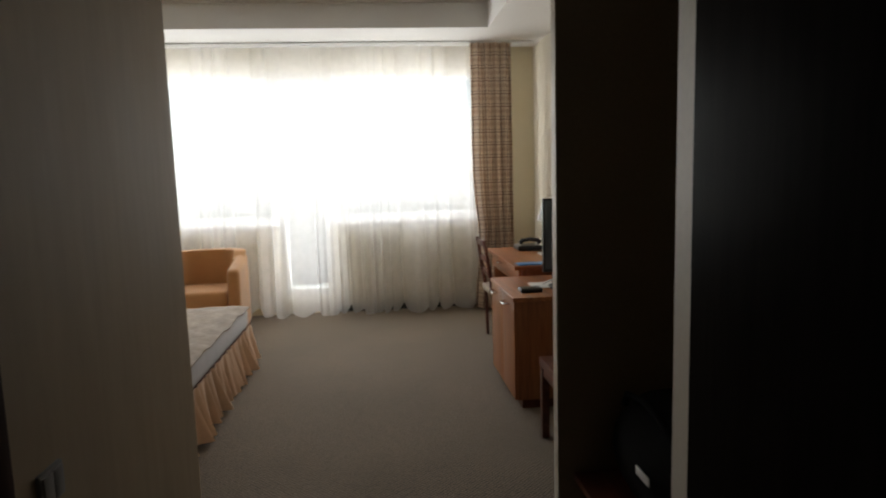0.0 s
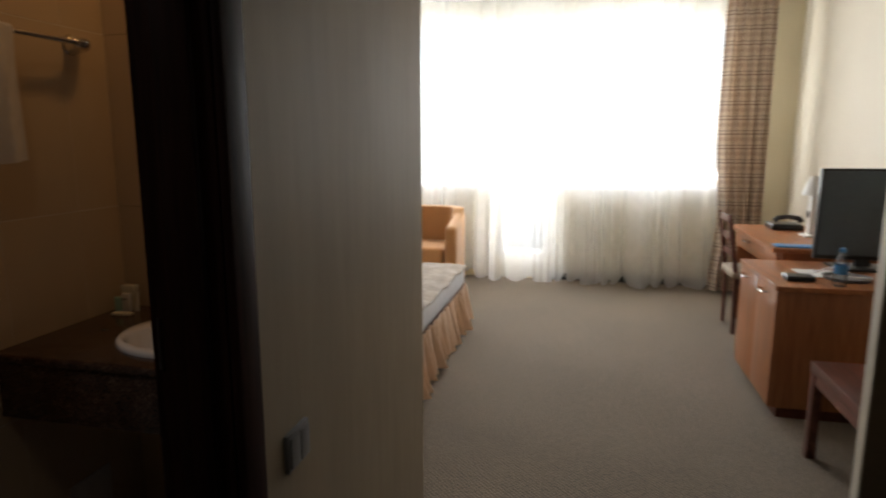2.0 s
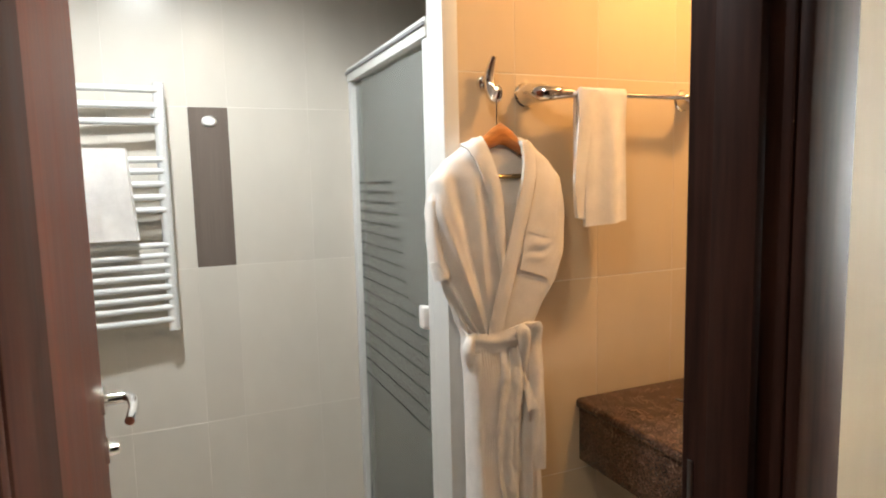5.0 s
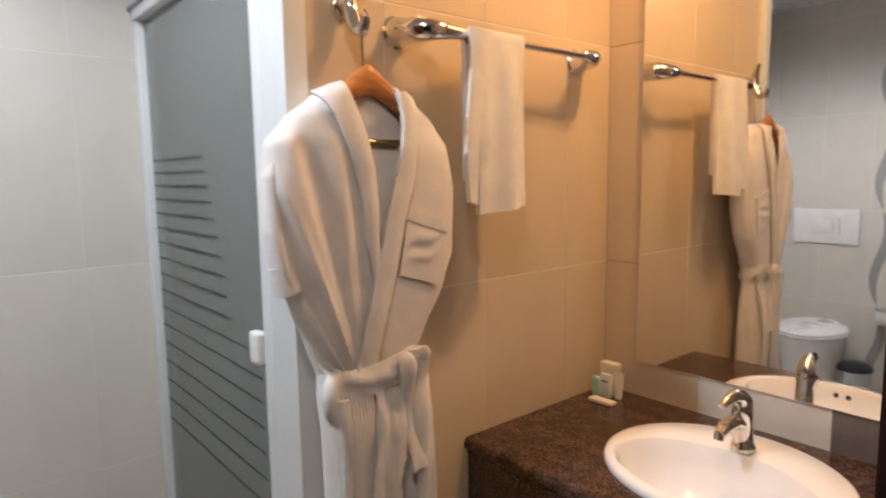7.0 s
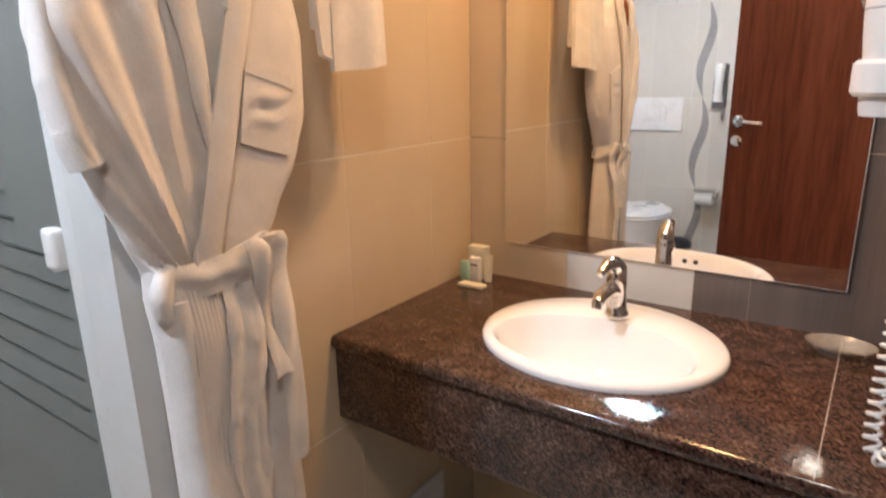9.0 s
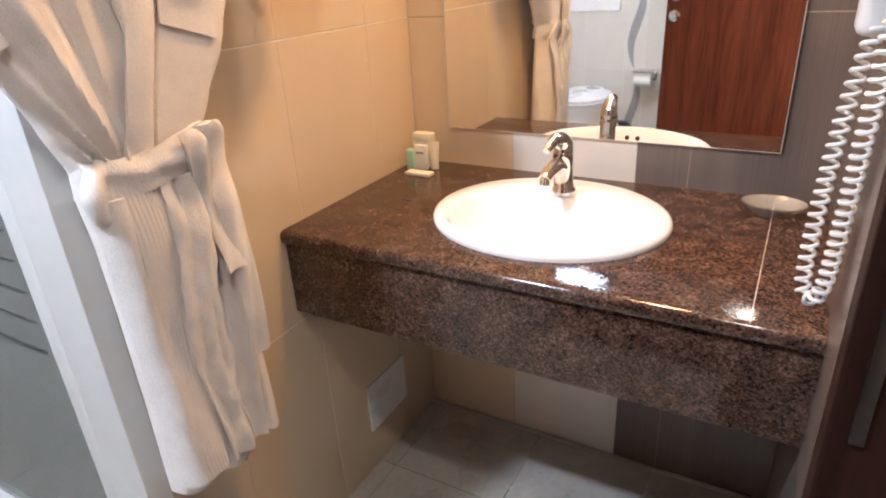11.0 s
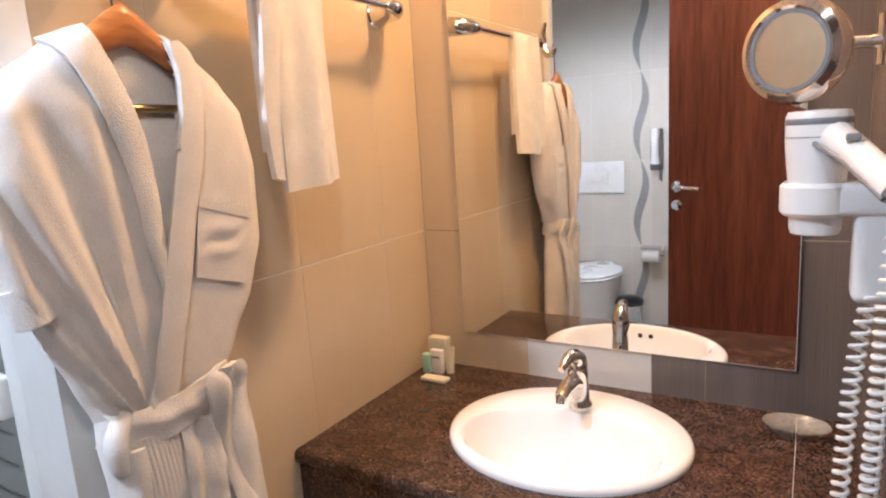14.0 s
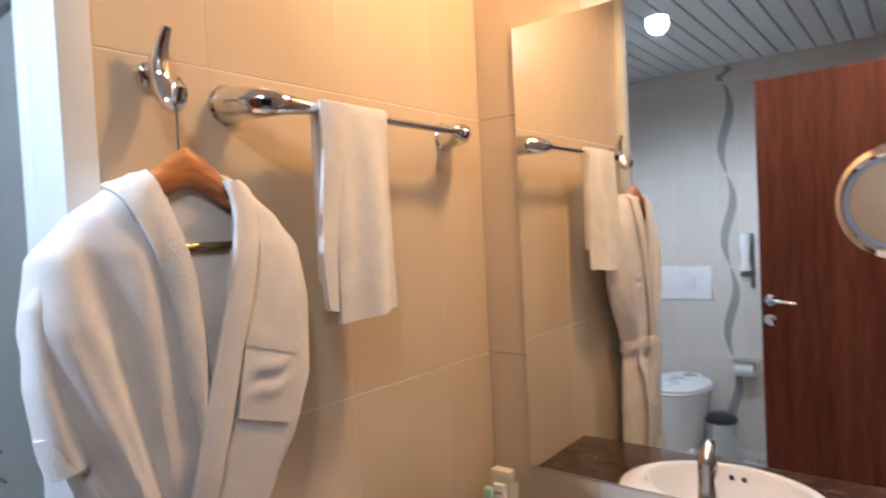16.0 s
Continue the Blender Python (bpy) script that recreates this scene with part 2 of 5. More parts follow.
CHROME = surface("polished_chrome", (0.78, 0.78, 0.78), 0.07, 1.0, var=0.05, grain=20, cloud=8, bump=0.0)
DARK_METAL = surface("dull_dark_metal", (0.12, 0.12, 0.12), 0.35, 1.0, var=0.1, bump=0.02)
BRASS = surface("dull_brass", (0.42, 0.31, 0.15), 0.3, 1.0, var=0.1, bump=0.02)
RIM = surface("clear_and_silver_rim", (0.80, 0.76, 0.72), 0.07, 0.95, var=0.12, grain=40, cloud=20, bump=0.0)
# Tan tint paints in the reflected tile wall; the roughness blurs it.
TAN_REFLECTION_MIRROR = surface("mirror_with_tan_reflection", (0.62, 0.49, 0.34), 0.30, 1.0, var=0.05, grain=40, cloud=10, bump=0.0)
MIRROR = surface("mirror_silver", (0.93, 0.94, 0.93), 0.008, 1.0, var=0.0, bump=0.0)
WHITE_ALU = surface("white_coated_aluminium", (0.68, 0.69, 0.68), 0.32, var=0.03, grain=30, cloud=4, bump=0.01)
WHITE_PLASTIC = surface("white_plastic", (0.80, 0.79, 0.77), 0.28, var=0.03, grain=50, cloud=6, bump=0.01)
GREY_PLASTIC = surface("grey_plastic", (0.22, 0.22, 0.23), 0.4, var=0.1, bump=0.03)
BLACK_PLASTIC = surface("black_plastic", (0.02, 0.02, 0.022), 0.3, var=0.2, bump=0.02)
TERRY = surface("white_terry_cloth", (0.80, 0.775, 0.745), 0.95, var=0.12, grain=420, cloud=18, bump=0.6, sheen=0.4, spec=0.08)
WAFFLE = surface("white_robe_cotton", (0.78, 0.745, 0.71), 0.95, var=0.10, grain=460, cloud=16, bump=0.34, sheen=0.35, spec=0.08)
HANGER_WOOD = wood_mat("orange_hanger_wood", (0.32, 0.11, 0.03), (0.52, 0.21, 0.06), 0.3, 1)
DOOR_WOOD = wood_mat("mahogany_veneer", (0.075, 0.020, 0.011), (0.120, 0.036, 0.019), 0.42, 2, coat=0.0)
FRAME_WOOD = wood_mat("dark_brown_door_frame", (0.016, 0.007, 0.005), (0.034, 0.014, 0.010), 0.5, 2, coat=0.0)
for wood, level in ((DOOR_WOOD, 0.12), (FRAME_WOOD, 0.06)):
    wood.node_tree.nodes["Principled BSDF"].inputs["Specular IOR Level"].default_value = level
DARK_DOOR = surface("black_brown_wardrobe_front", (0.009, 0.007, 0.006), 0.36, var=0.3, grain=6, cloud=1.5, bump=0.02, stretch=(14, 14, 0.9), spec=0.12, ior=1.06)
CHERRY = wood_mat("cherry_veneer", (0.27, 0.096, 0.035), (0.40, 0.155, 0.060), 0.33, 1)
CHERRY_Z = wood_mat("cherry_veneer_upright", (0.25, 0.088, 0.032), (0.37, 0.142, 0.054), 0.33, 2)
BENCH_WOOD = wood_mat("red_brown_bench_wood", (0.07, 0.02, 0.012), (0.13, 0.04, 0.025), 0.35, 1)
PALE_EDGE = surface("pale_edge_board", (0.62, 0.57, 0.48), 0.5, var=0.06, bump=0.05)
NICHE_BOARD = surface("brown_beige_niche_board", (0.20, 0.155, 0.10), 0.55, var=0.1, bump=0.05)
SATIN = surface("gold_satin", (0.74, 0.50, 0.33), 0.30, var=0.12, grain=200, cloud=8, bump=0.1, sheen=0.3)
QUILT = surface("grey_beige_quilted_bedspread", (0.36, 0.29, 0.22), 0.75, var=0.25, grain=26, cloud=9, bump=0.4, colour2=(0.24, 0.19, 0.145))
LINEN = surface("pale_grey_bed_linen", (0.62, 0.62, 0.64), 0.85, var=0.08, grain=60, cloud=7, bump=0.2)
ORANGE_CLOTH = surface("orange_tan_upholstery", (0.56, 0.29, 0.12), 0.85, var=0.1, grain=250, cloud=6, bump=0.3, sheen=0.3)
PLAID = plaid_mat()
SHEER = sheer_mat()
GLASS = glass_mat("clear_window_glass")
SHOWER_GLASS = glass_mat("frosted_shower_glass", (0.925, 0.945, 0.93), 0.30, (0.60, 0.635, 0.60))
STRIPE_GLASS = glass_mat("clear_stripe_in_glass", (0.50, 0.53, 0.51), 0.3, (0.13, 0.145, 0.14))
PLASTIC_CLEAR = glass_mat("clear_plastic", (0.90, 0.93, 0.96), 0.10, (0.7, 0.75, 0.8), 0.08)
FROSTED = glass_mat("frosted_glass_dish", (0.92, 0.91, 0.87), 0.22, (0.88, 0.86, 0.80), 0.25)
BLUE = surface("blue_printed_card", (0.06, 0.25, 0.55), 0.35, var=0.1, bump=0.02)
MINT = surface("mint_green_bottle", (0.42, 0.66, 0.55), 0.3, var=0.05, bump=0.0)
CREAM_CARD = surface("cream_card_packaging", (0.76, 0.72, 0.58), 0.5, var=0.06, bump=0.04)
PAPER = surface("white_paper", (0.78, 0.77, 0.74), 0.8, var=0.04, bump=0.02)
BLACK_CLOTH = surface("black_nylon_bag", (0.010, 0.010, 0.010), 0.85, var=0.3, grain=200, cloud=6, bump=0.3, spec=0.05)
# Blue-grey base colour stands in for the reflection on the glass.
SCREEN = surface("television_glass_with_grey_reflection", (0.10, 0.125, 0.145), 0.30, var=0.1, bump=0.0)
SLAT_METAL = surface("pale_grey_ceiling_slat", (0.76, 0.77, 0.77), 0.4, 0.0, var=0.05, bump=0.02)
# Near-black: the window wall skirting, and painted shade behind the ceiling slats.
DARK_GAP = surface("near_black_gap_shade_and_skirting", (0.03, 0.03, 0.03), 0.8, var=0.1, bump=0.0)
LED_GLOW = glow("cool_led_disc", (0.93, 0.97, 1.0), 3.2)
WARM_GLOW = glow("warm_halogen_disc", (1.0, 0.72, 0.42), 3.0)
BALCONY = surface("white_balcony_render", (0.80, 0.80, 0.78), 0.8, var=0.06, bump=0.1)
WAVE_GREY = surface("grey_wave_glaze", (0.33, 0.32, 0.31), 0.25, var=0.12, grain=60, cloud=6, bump=0.02)


# ---- mesh helpers ----
def add_box(bm, lo, hi, bevel=0.0, seg=2):
    c = [(a + b) / 2 for a, b in zip(lo, hi)]
    s = [abs(b - a) for a, b in zip(lo, hi)]
    r = bmesh.ops.create_cube(bm, size=1, matrix=Matrix.Translation(c) @ Matrix.Diagonal((*s, 1)))
    if bevel:
        es = list({e for v in r["verts"] for e in v.link_edges})
        bmesh.ops.bevel(bm, geom=es, offset=min(bevel, min(s) * 0.45), segments=seg, affect="EDGES", profile=0.6)
    return bm


def box(lo, hi, bevel=0.0, seg=2):
    return add_box(bmesh.new(), lo, hi, bevel, seg)


def add_tube(bm, pts, r, seg=12, cap=True):
    """A round bar along points; r is one radius or one for each point."""
    pts = [Vector(p) for p in pts]
    rs = r if isinstance(r, (list, tuple)) else [r] * len(pts)
    rings, up = [], None
    for i, p in enumerate(pts):
        d = (pts[min(i + 1, len(pts) - 1)] - pts[max(i - 1, 0)]).normalized()
        if up is None:
            up = d.orthogonal().normalized()
        up = (up - d * up.dot(d)).normalized()
        side = d.cross(up)
        rings.append([bm.verts.new(p + rs[i] * (math.cos(2 * math.pi * k / seg) * up + math.sin(2 * math.pi * k / seg) * side)) for k in range(seg)])
    for a, b in zip(rings, rings[1:]):
        for k in range(seg):
            bm.faces.new((a[k], a[(k + 1) % seg], b[(k + 1) % seg], b[k]))
    if cap:
        bm.faces.new(rings[0][::-1])
        bm.faces.new(rings[-1])
    return bm


def tube(pts, r, seg=12):
    return add_tube(bmesh.new(), pts, r, seg)


def flowing(pts, radii, n=40):
    """A smooth line through points, with radii to match."""
    P, out, rr = [Vector(p) for p in pts], [], []
    for k in range(n + 1):
        t = min(k / n * (len(P) - 1), len(P) - 1.0001)
        i, f = int(t), t - int(t)
        p0, p1, p2, p3 = P[max(0, i - 1)], P[i], P[i + 1], P[min(len(P) - 1, i + 2)]
        out.append(0.5 * ((2 * p1) + (p2 - p0) * f + (2 * p0 - 5 * p1 + 4 * p2 - p3) * f * f + (3 * p1 - p0 - 3 * p2 + p3) * f ** 3))
        rr.append((radii[i] + (radii[i + 1] - radii[i]) * f) * (1 + 0.025 * math.sin(k * 0.5)))
    return out, rr


def lathe(profile, centre, axis=(0, 0, 1), seg=32, squash=(1, 1)):
    """Turns (radius, height) points round an axis through centre."""
    bm = bmesh.new()
    q = Vector((0, 0, 1)).rotation_difference(Vector(axis)).to_matrix()
    rings = []
    for r, h in profile:
        rings.append([bm.verts.new(Vector(centre) + q @ Vector((r * squash[0] * math.cos(2 * math.pi * k / seg), r * squash[1] * math.sin(2 * math.pi * k / seg), h)))
                      for k in range(seg)] if r > 1e-6 else [bm.verts.new(Vector(centre) + q @ Vector((0, 0, h)))])
    for a, b in zip(rings, rings[1:]):
        for k in range(seg):
            f = [a[k % len(a)], a[(k + 1) % len(a)], b[(k + 1) % len(b)], b[k % len(b)]]
            f = [v for i, v in enumerate(f) if v not in f[:i]]
            if len(f) > 2:
                bm.faces.new(f)
    bmesh.ops.recalc_face_normals(bm, faces=bm.faces)
    return bm


def sheet(fn, nu, nv, thick=0.0, close_u=False):
    """A cloth-like grid from fn(u, v) -> (x, y, z), u and v in 0..1, with a UV map in metres when fn gives five values."""
    bm = bmesh.new()
    uvl = bm.loops.layers.uv.new("UVMap")
    cols = nu if close_u else nu + 1
    vals = [[fn(i / nu, j / nv) for i in range(cols)] for j in range(nv + 1)]
    vs = [[bm.verts.new(p[:3]) for p in row] for row in vals]
    for j in range(nv):
        for i in range(nu):
            i2 = (i + 1) % cols
            f = bm.faces.new((vs[j][i], vs[j][i2], vs[j + 1][i2], vs[j + 1][i]))
            if len(vals[0][0]) == 5:
                for lp, (a, b) in zip(f.loops, ((j, i), (j, i2), (j + 1, i2), (j + 1, i))):
                    lp[uvl].uv = vals[a][b][3:]
    if thick:
        bmesh.ops.recalc_face_normals(bm, faces=bm.faces)
        bmesh.ops.solidify(bm, geom=bm.faces[:], thickness=thick)
    return bm


def finish(name, bm, material, smooth=True):
    me = bpy.data.meshes.new(name)
    bm.to_mesh(me)
    bm.free()
    me.materials.append(material)
    if smooth:
        me.polygons.foreach_set("use_smooth", [True] * len(me.polygons))
        me.set_sharp_from_angle(angle=radians(38))
    return me


def structure(name, bm, material, label="", category="", smooth=False):
    return tagged(new(name, finish(name, bm, material, smooth)), label, category, kind="structure")


def thing(name, base, label, category, group=""):
    ob = new(name)
    ob.location, ob.empty_display_size = base, 0.05
    return tagged(ob, label, category, group)


def solid(name, bm, material, label, category, group=""):
    return tagged(new(name, finish(name, bm, material)), label, category, group)


def part(name, bm, material, parent, label=""):
    ob = new(name, finish(name, bm, material))
    ob.parent = parent
    if parent.type == "EMPTY":
        ob.matrix_parent_inverse = Matrix.Translation(-parent.location)
    return tagged(ob, label)


# ---- plan ----
TW, MW, RW, FW, BW = -1.86, 2.615, -0.870, -2.80, -0.40   # bathroom: towel wall, mirror wall, corridor-side wall, radiator wall, toilet wall
CL = -0.765                                              # corridor face of the bathroom wall
SH = 1.66                                                # shower front
BC = 2.50                                                # bathroom ceiling
DL, DR, DH = 0.86, 1.553, 2.13                           # bathroom door opening
EAST, NORTH, WEST = 1.69, 7.16, -3.6                     # bedroom walls
SOF, TOP = 2.80, 3.02                                    # bedroom soffit and tray ceiling

# floors
structure("floor", box((CL - 0.06, -1.0, -0.1), (EAST + 0.1, NORTH + 0.3, 0.0)), CARPET, "beige loop-pile carpet floor of the hotel room", "floor")
structure("floor_bedroom_side", box((WEST - 0.1, 2.80, -0.1), (CL - 0.06, NORTH + 0.3, 0.0)), CARPET, "beige loop-pile carpet beside the bed", "floor")
bath_floor = structure("floor_bathroom", box((FW - 0.1, BW - 0.1, -0.1), (CL - 0.06, 2.80, -0.006)), GROUT, "pale grouted tile floor of the bathroom", "floor")

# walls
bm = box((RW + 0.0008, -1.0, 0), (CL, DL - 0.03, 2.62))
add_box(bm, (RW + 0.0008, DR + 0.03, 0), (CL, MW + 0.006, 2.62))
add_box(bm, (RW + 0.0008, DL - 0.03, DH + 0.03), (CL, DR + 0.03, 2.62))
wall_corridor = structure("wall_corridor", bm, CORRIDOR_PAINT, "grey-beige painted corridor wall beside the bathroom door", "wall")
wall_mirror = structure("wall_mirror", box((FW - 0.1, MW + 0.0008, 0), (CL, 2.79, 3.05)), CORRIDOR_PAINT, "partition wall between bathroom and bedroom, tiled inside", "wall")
wall_towel = structure("wall_towel", box((TW - 0.09, SH + 0.012, 0), (TW - 0.0008, MW + 0.0008, 2.62)), GROUT, "cream-tiled wall between basin and shower", "wall")
wall_radiator = structure("wall_radiator", box((FW - 0.1, BW - 0.1, 0), (FW - 0.0008, MW + 0.0008, 2.62)), GROUT, "cream-tiled bathroom wall behind the towel warmer", "wall")
wall_toilet = structure("wall_toilet", box((FW - 0.0008, BW - 0.1, 0), (RW + 0.0008, BW - 0.0008, 2.62)), GROUT, "cream-tiled bathroom wall behind the toilet", "wall")
structure("wall_east", box((EAST, -1.0, 0), (EAST + 0.1, NORTH + 0.2, 3.1)), WALL_PAINT, "cream painted bedroom wall behind the desk", "wall")
structure("wall_west", box((WEST - 0.1, 2.70, 0), (WEST, NORTH + 0.2, 3.1)), WALL_PAINT, "cream painted bedroom wall behind the bed", "wall")
structure("wall_south", box((WEST - 0.1, 2.70, 0), (FW - 0.1, 2.79, 3.1)), WALL_PAINT, "cream painted bedroom wall", "wall")
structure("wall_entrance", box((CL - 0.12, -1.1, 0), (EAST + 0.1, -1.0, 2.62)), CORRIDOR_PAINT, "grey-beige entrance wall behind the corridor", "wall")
WIN_L, WIN_R, BD_L, BD_R, SILL, HEAD = -3.0, 1.12, -1.10, -0.55, 0.96, 2.56
bm = box((WEST, NORTH, 0), (WIN_L, NORTH + 0.2, 3.1))
add_box(bm, (WIN_R, NORTH, 0), (EAST, NORTH + 0.2, 3.1))
add_box(bm, (WIN_L, NORTH, HEAD), (WIN_R, NORTH + 0.2, 3.1))
add_box(bm, (WIN_L, NORTH, 0), (BD_L, NORTH + 0.2, SILL))
add_box(bm, (BD_R, NORTH, 0), (WIN_R, NORTH + 0.2, SILL))
add_box(bm, (BD_L, NORTH, 0), (BD_R, NORTH + 0.2, 0.16))
structure("wall_window", bm, YELLOW_PAINT, "yellow-cream painted window wall with balcony door", "wall")
structure("ceiling_corridor", box((CL - 0.12, -1.1, 2.62), (EAST + 0.1, 2.79, 2.72)), CEILING_PAINT, "white corridor ceiling", "ceiling")
bm = box((WEST - 0.1, 2.79, TOP), (EAST + 0.1, NORTH + 0.2, TOP + 0.1))
add_box(bm, (WEST, 6.25, SOF), (EAST, NORTH, TOP))
add_box(bm, (1.04, 2.79, SOF), (EAST, 6.25, TOP))
add_box(bm, (WEST, 2.79, SOF), (1.04, 3.3, TOP))
structure("ceiling_bedroom", bm, CEILING_PAINT, "white tray ceiling with a lowered plaster border", "ceiling")
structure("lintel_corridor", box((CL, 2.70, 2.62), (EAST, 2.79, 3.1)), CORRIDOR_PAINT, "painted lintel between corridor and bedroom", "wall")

# bathroom ceiling of metal slats
bm = bmesh.new()
x = FW
while x < RW:
    add_box(bm, (x + 0.004, BW, BC), (min(x + 0.092, RW), MW, BC + 0.012), 0.003, 1)
    x += 0.096
structure("ceiling_bathroom", bm, SLAT_METAL, "pale grey metal slat ceiling of the bathroom", "ceiling")
# Solid block, coloured dark as the shade seen between the slats.
structure("ceiling_shade_block", box((FW - 0.1, BW - 0.1, BC + 0.03), (RW + 0.0008, MW + 0.0008, 2.62)), DARK_GAP, "solid dark block standing in for the shade above the slat ceiling", "ceiling")

# window frames and panes
win = structure("window_1", box((WIN_L, NORTH + 0.02, SILL - 0.03), (BD_L, NORTH + 0.16, SILL + 0.012), 0.004), WHITE_PLASTIC, "wide white-framed bedroom window", "window")
part("sill", box((BD_R, NORTH - 0.06, SILL), (WIN_R, NORTH + 0.1, SILL + 0.03), 0.006), WHITE_PLASTIC, win)
part("sill", box((WIN_L, NORTH - 0.06, SILL), (BD_L, NORTH + 0.1, SILL + 0.03), 0.006), WHITE_PLASTIC, win)
for lo, hi in (((WIN_L, SILL + 0.03), (WIN_L + 0.06, HEAD)), ((WIN_R - 0.06, SILL + 0.03), (WIN_R, HEAD)), ((BD_L - 0.07, SILL + 0.03), (BD_L, HEAD)), ((BD_R, SILL + 0.03), (BD_R + 0.07, HEAD)),
               ((WIN_L + 0.06, HEAD - 0.06), (BD_L - 0.07, HEAD)), ((BD_R + 0.07, HEAD - 0.06), (WIN_R - 0.06, HEAD)), ((WIN_L + 0.06, SILL + 0.03), (BD_L - 0.07, SILL + 0.09)),
               ((BD_R + 0.07, SILL + 0.03), (WIN_R - 0.06, SILL + 0.09))):
    part("frame", box((lo[0], NORTH + 0.1, lo[1]), (hi[0], NORTH + 0.16, hi[1]), 0.006), WHITE_PLASTIC, win)
for a, b in ((WIN_L + 0.06, BD_L - 0.07), (BD_R + 0.07, WIN_R - 0.06)):
    part("pane", box((a, NORTH + 0.125, SILL + 0.09), (b, NORTH + 0.131, HEAD - 0.06)), GLASS, win).visible_shadow = False
bdoor = structure("door_balcony", box((BD_L, NORTH + 0.1, 0.16), (BD_L + 0.07, NORTH + 0.16, HEAD), 0.006), WHITE_PLASTIC, "white-framed glazed balcony door", "door")
for lo, hi in (((BD_R - 0.07, 0.16), (BD_R, HEAD)), ((BD_L + 0.07, 0.16), (BD_R - 0.07, 0.26)), ((BD_L + 0.07, HEAD - 0.08), (BD_R - 0.07, HEAD))):
    part("frame", box((lo[0], NORTH + 0.1, lo[1]), (hi[0], NORTH + 0.16, hi[1]), 0.006), WHITE_PLASTIC, bdoor)
part("pane", box((BD_L + 0.07, NORTH + 0.125, 0.26), (BD_R - 0.07, NORTH + 0.131, HEAD - 0.08)), GLASS, bdoor).visible_shadow = False
structure("balcony_floor", box((WEST, NORTH + 0.2, -0.1), (EAST, NORTH + 1.6, 0.05)), BALCONY, "pale balcony floor outside the window", "balcony")
structure("baseboard", box((BD_R, NORTH - 0.018, 0), (EAST, NORTH, 0.09), 0.004), DARK_GAP, "dark skirting along the window wall", "trim")
structure("baseboard_corridor", box((CL, DR + 0.074, 0), (CL + 0.012, 2.79, 0.07), 0.003), FRAME_WOOD, "dark brown skirting along the corridor wall", "trim")


# ---- bedroom ----
def sheer_curtain():
    def fn(u, v):
        x = -3.4 + u * 4.65  # narrow gathered folds
        z = 2.79 - v * 2.775
        ph = x * 41 + 4.2 * math.sin(x * 1.7) + 3.1 * math.sin(x * 4.3 + 1) + 1.6 * math.sin(x * 11.3) + 0.8 * math.sin(v * 3 + x)
        loose = 0.55 + 0.45 * math.sin(x * 3.1 + 0.8 * math.sin(x * 7.7))
        amp = (0.016 + 0.030 * v) * loose
        y = 6.98 + amp * math.sin(ph) + 0.012 * math.sin(2.3 * ph + 2) * v + 0.03 * math.sin(x * 9 + 1.5 * math.sin(x * 3)) - 0.04 * v ** 5 * (1 + math.sin(x * 21 + math.sin(x * 8)))
        hem = v ** 9 * (0.050 + 0.040 * math.sin(x * 13)) * (0.5 + 0.5 * math.sin(ph + 0.7))
        return x + 0.017 * math.cos(ph), y, z + hem, x, z
    return sheet(fn, 1300, 26)


solid("sheer_curtain", sheer_curtain(), SHEER, "white translucent voile curtain hanging over the whole window", "curtain")


def drape(x0, x1, waves, pull=0.0):
    def fn(u, v):
        z = 2.79 - v * (2.79 - 0.03)
        pinch = math.exp(-((z - 0.75) / 0.45) ** 2) * pull
        x = x0 + (x1 - x0) * u
        x += (x1 + 0.02 - x) * pinch
        a = 2 * math.pi * waves * u
        return x + 0.005 * math.sin(2 * a), 6.86 + 0.045 * math.sin(a + 0.6 * math.sin(v * 3)) * (0.6 + 0.4 * v), z, u * (x1 - x0) * 1.9, z
    return sheet(fn, 90, 40, 0.003)


solid("plaid_curtain", drape(0.96, 1.38, 4.5, 0.12), PLAID, "heavy beige and brown plaid curtain drawn to one side", "curtain")
solid("curtain_rail", box((-3.5, 6.82, 2.785), (1.6, 7.02, 2.80), 0.003), WHITE_ALU, "white curtain rail fixed under the lowered ceiling", "curtain rail")


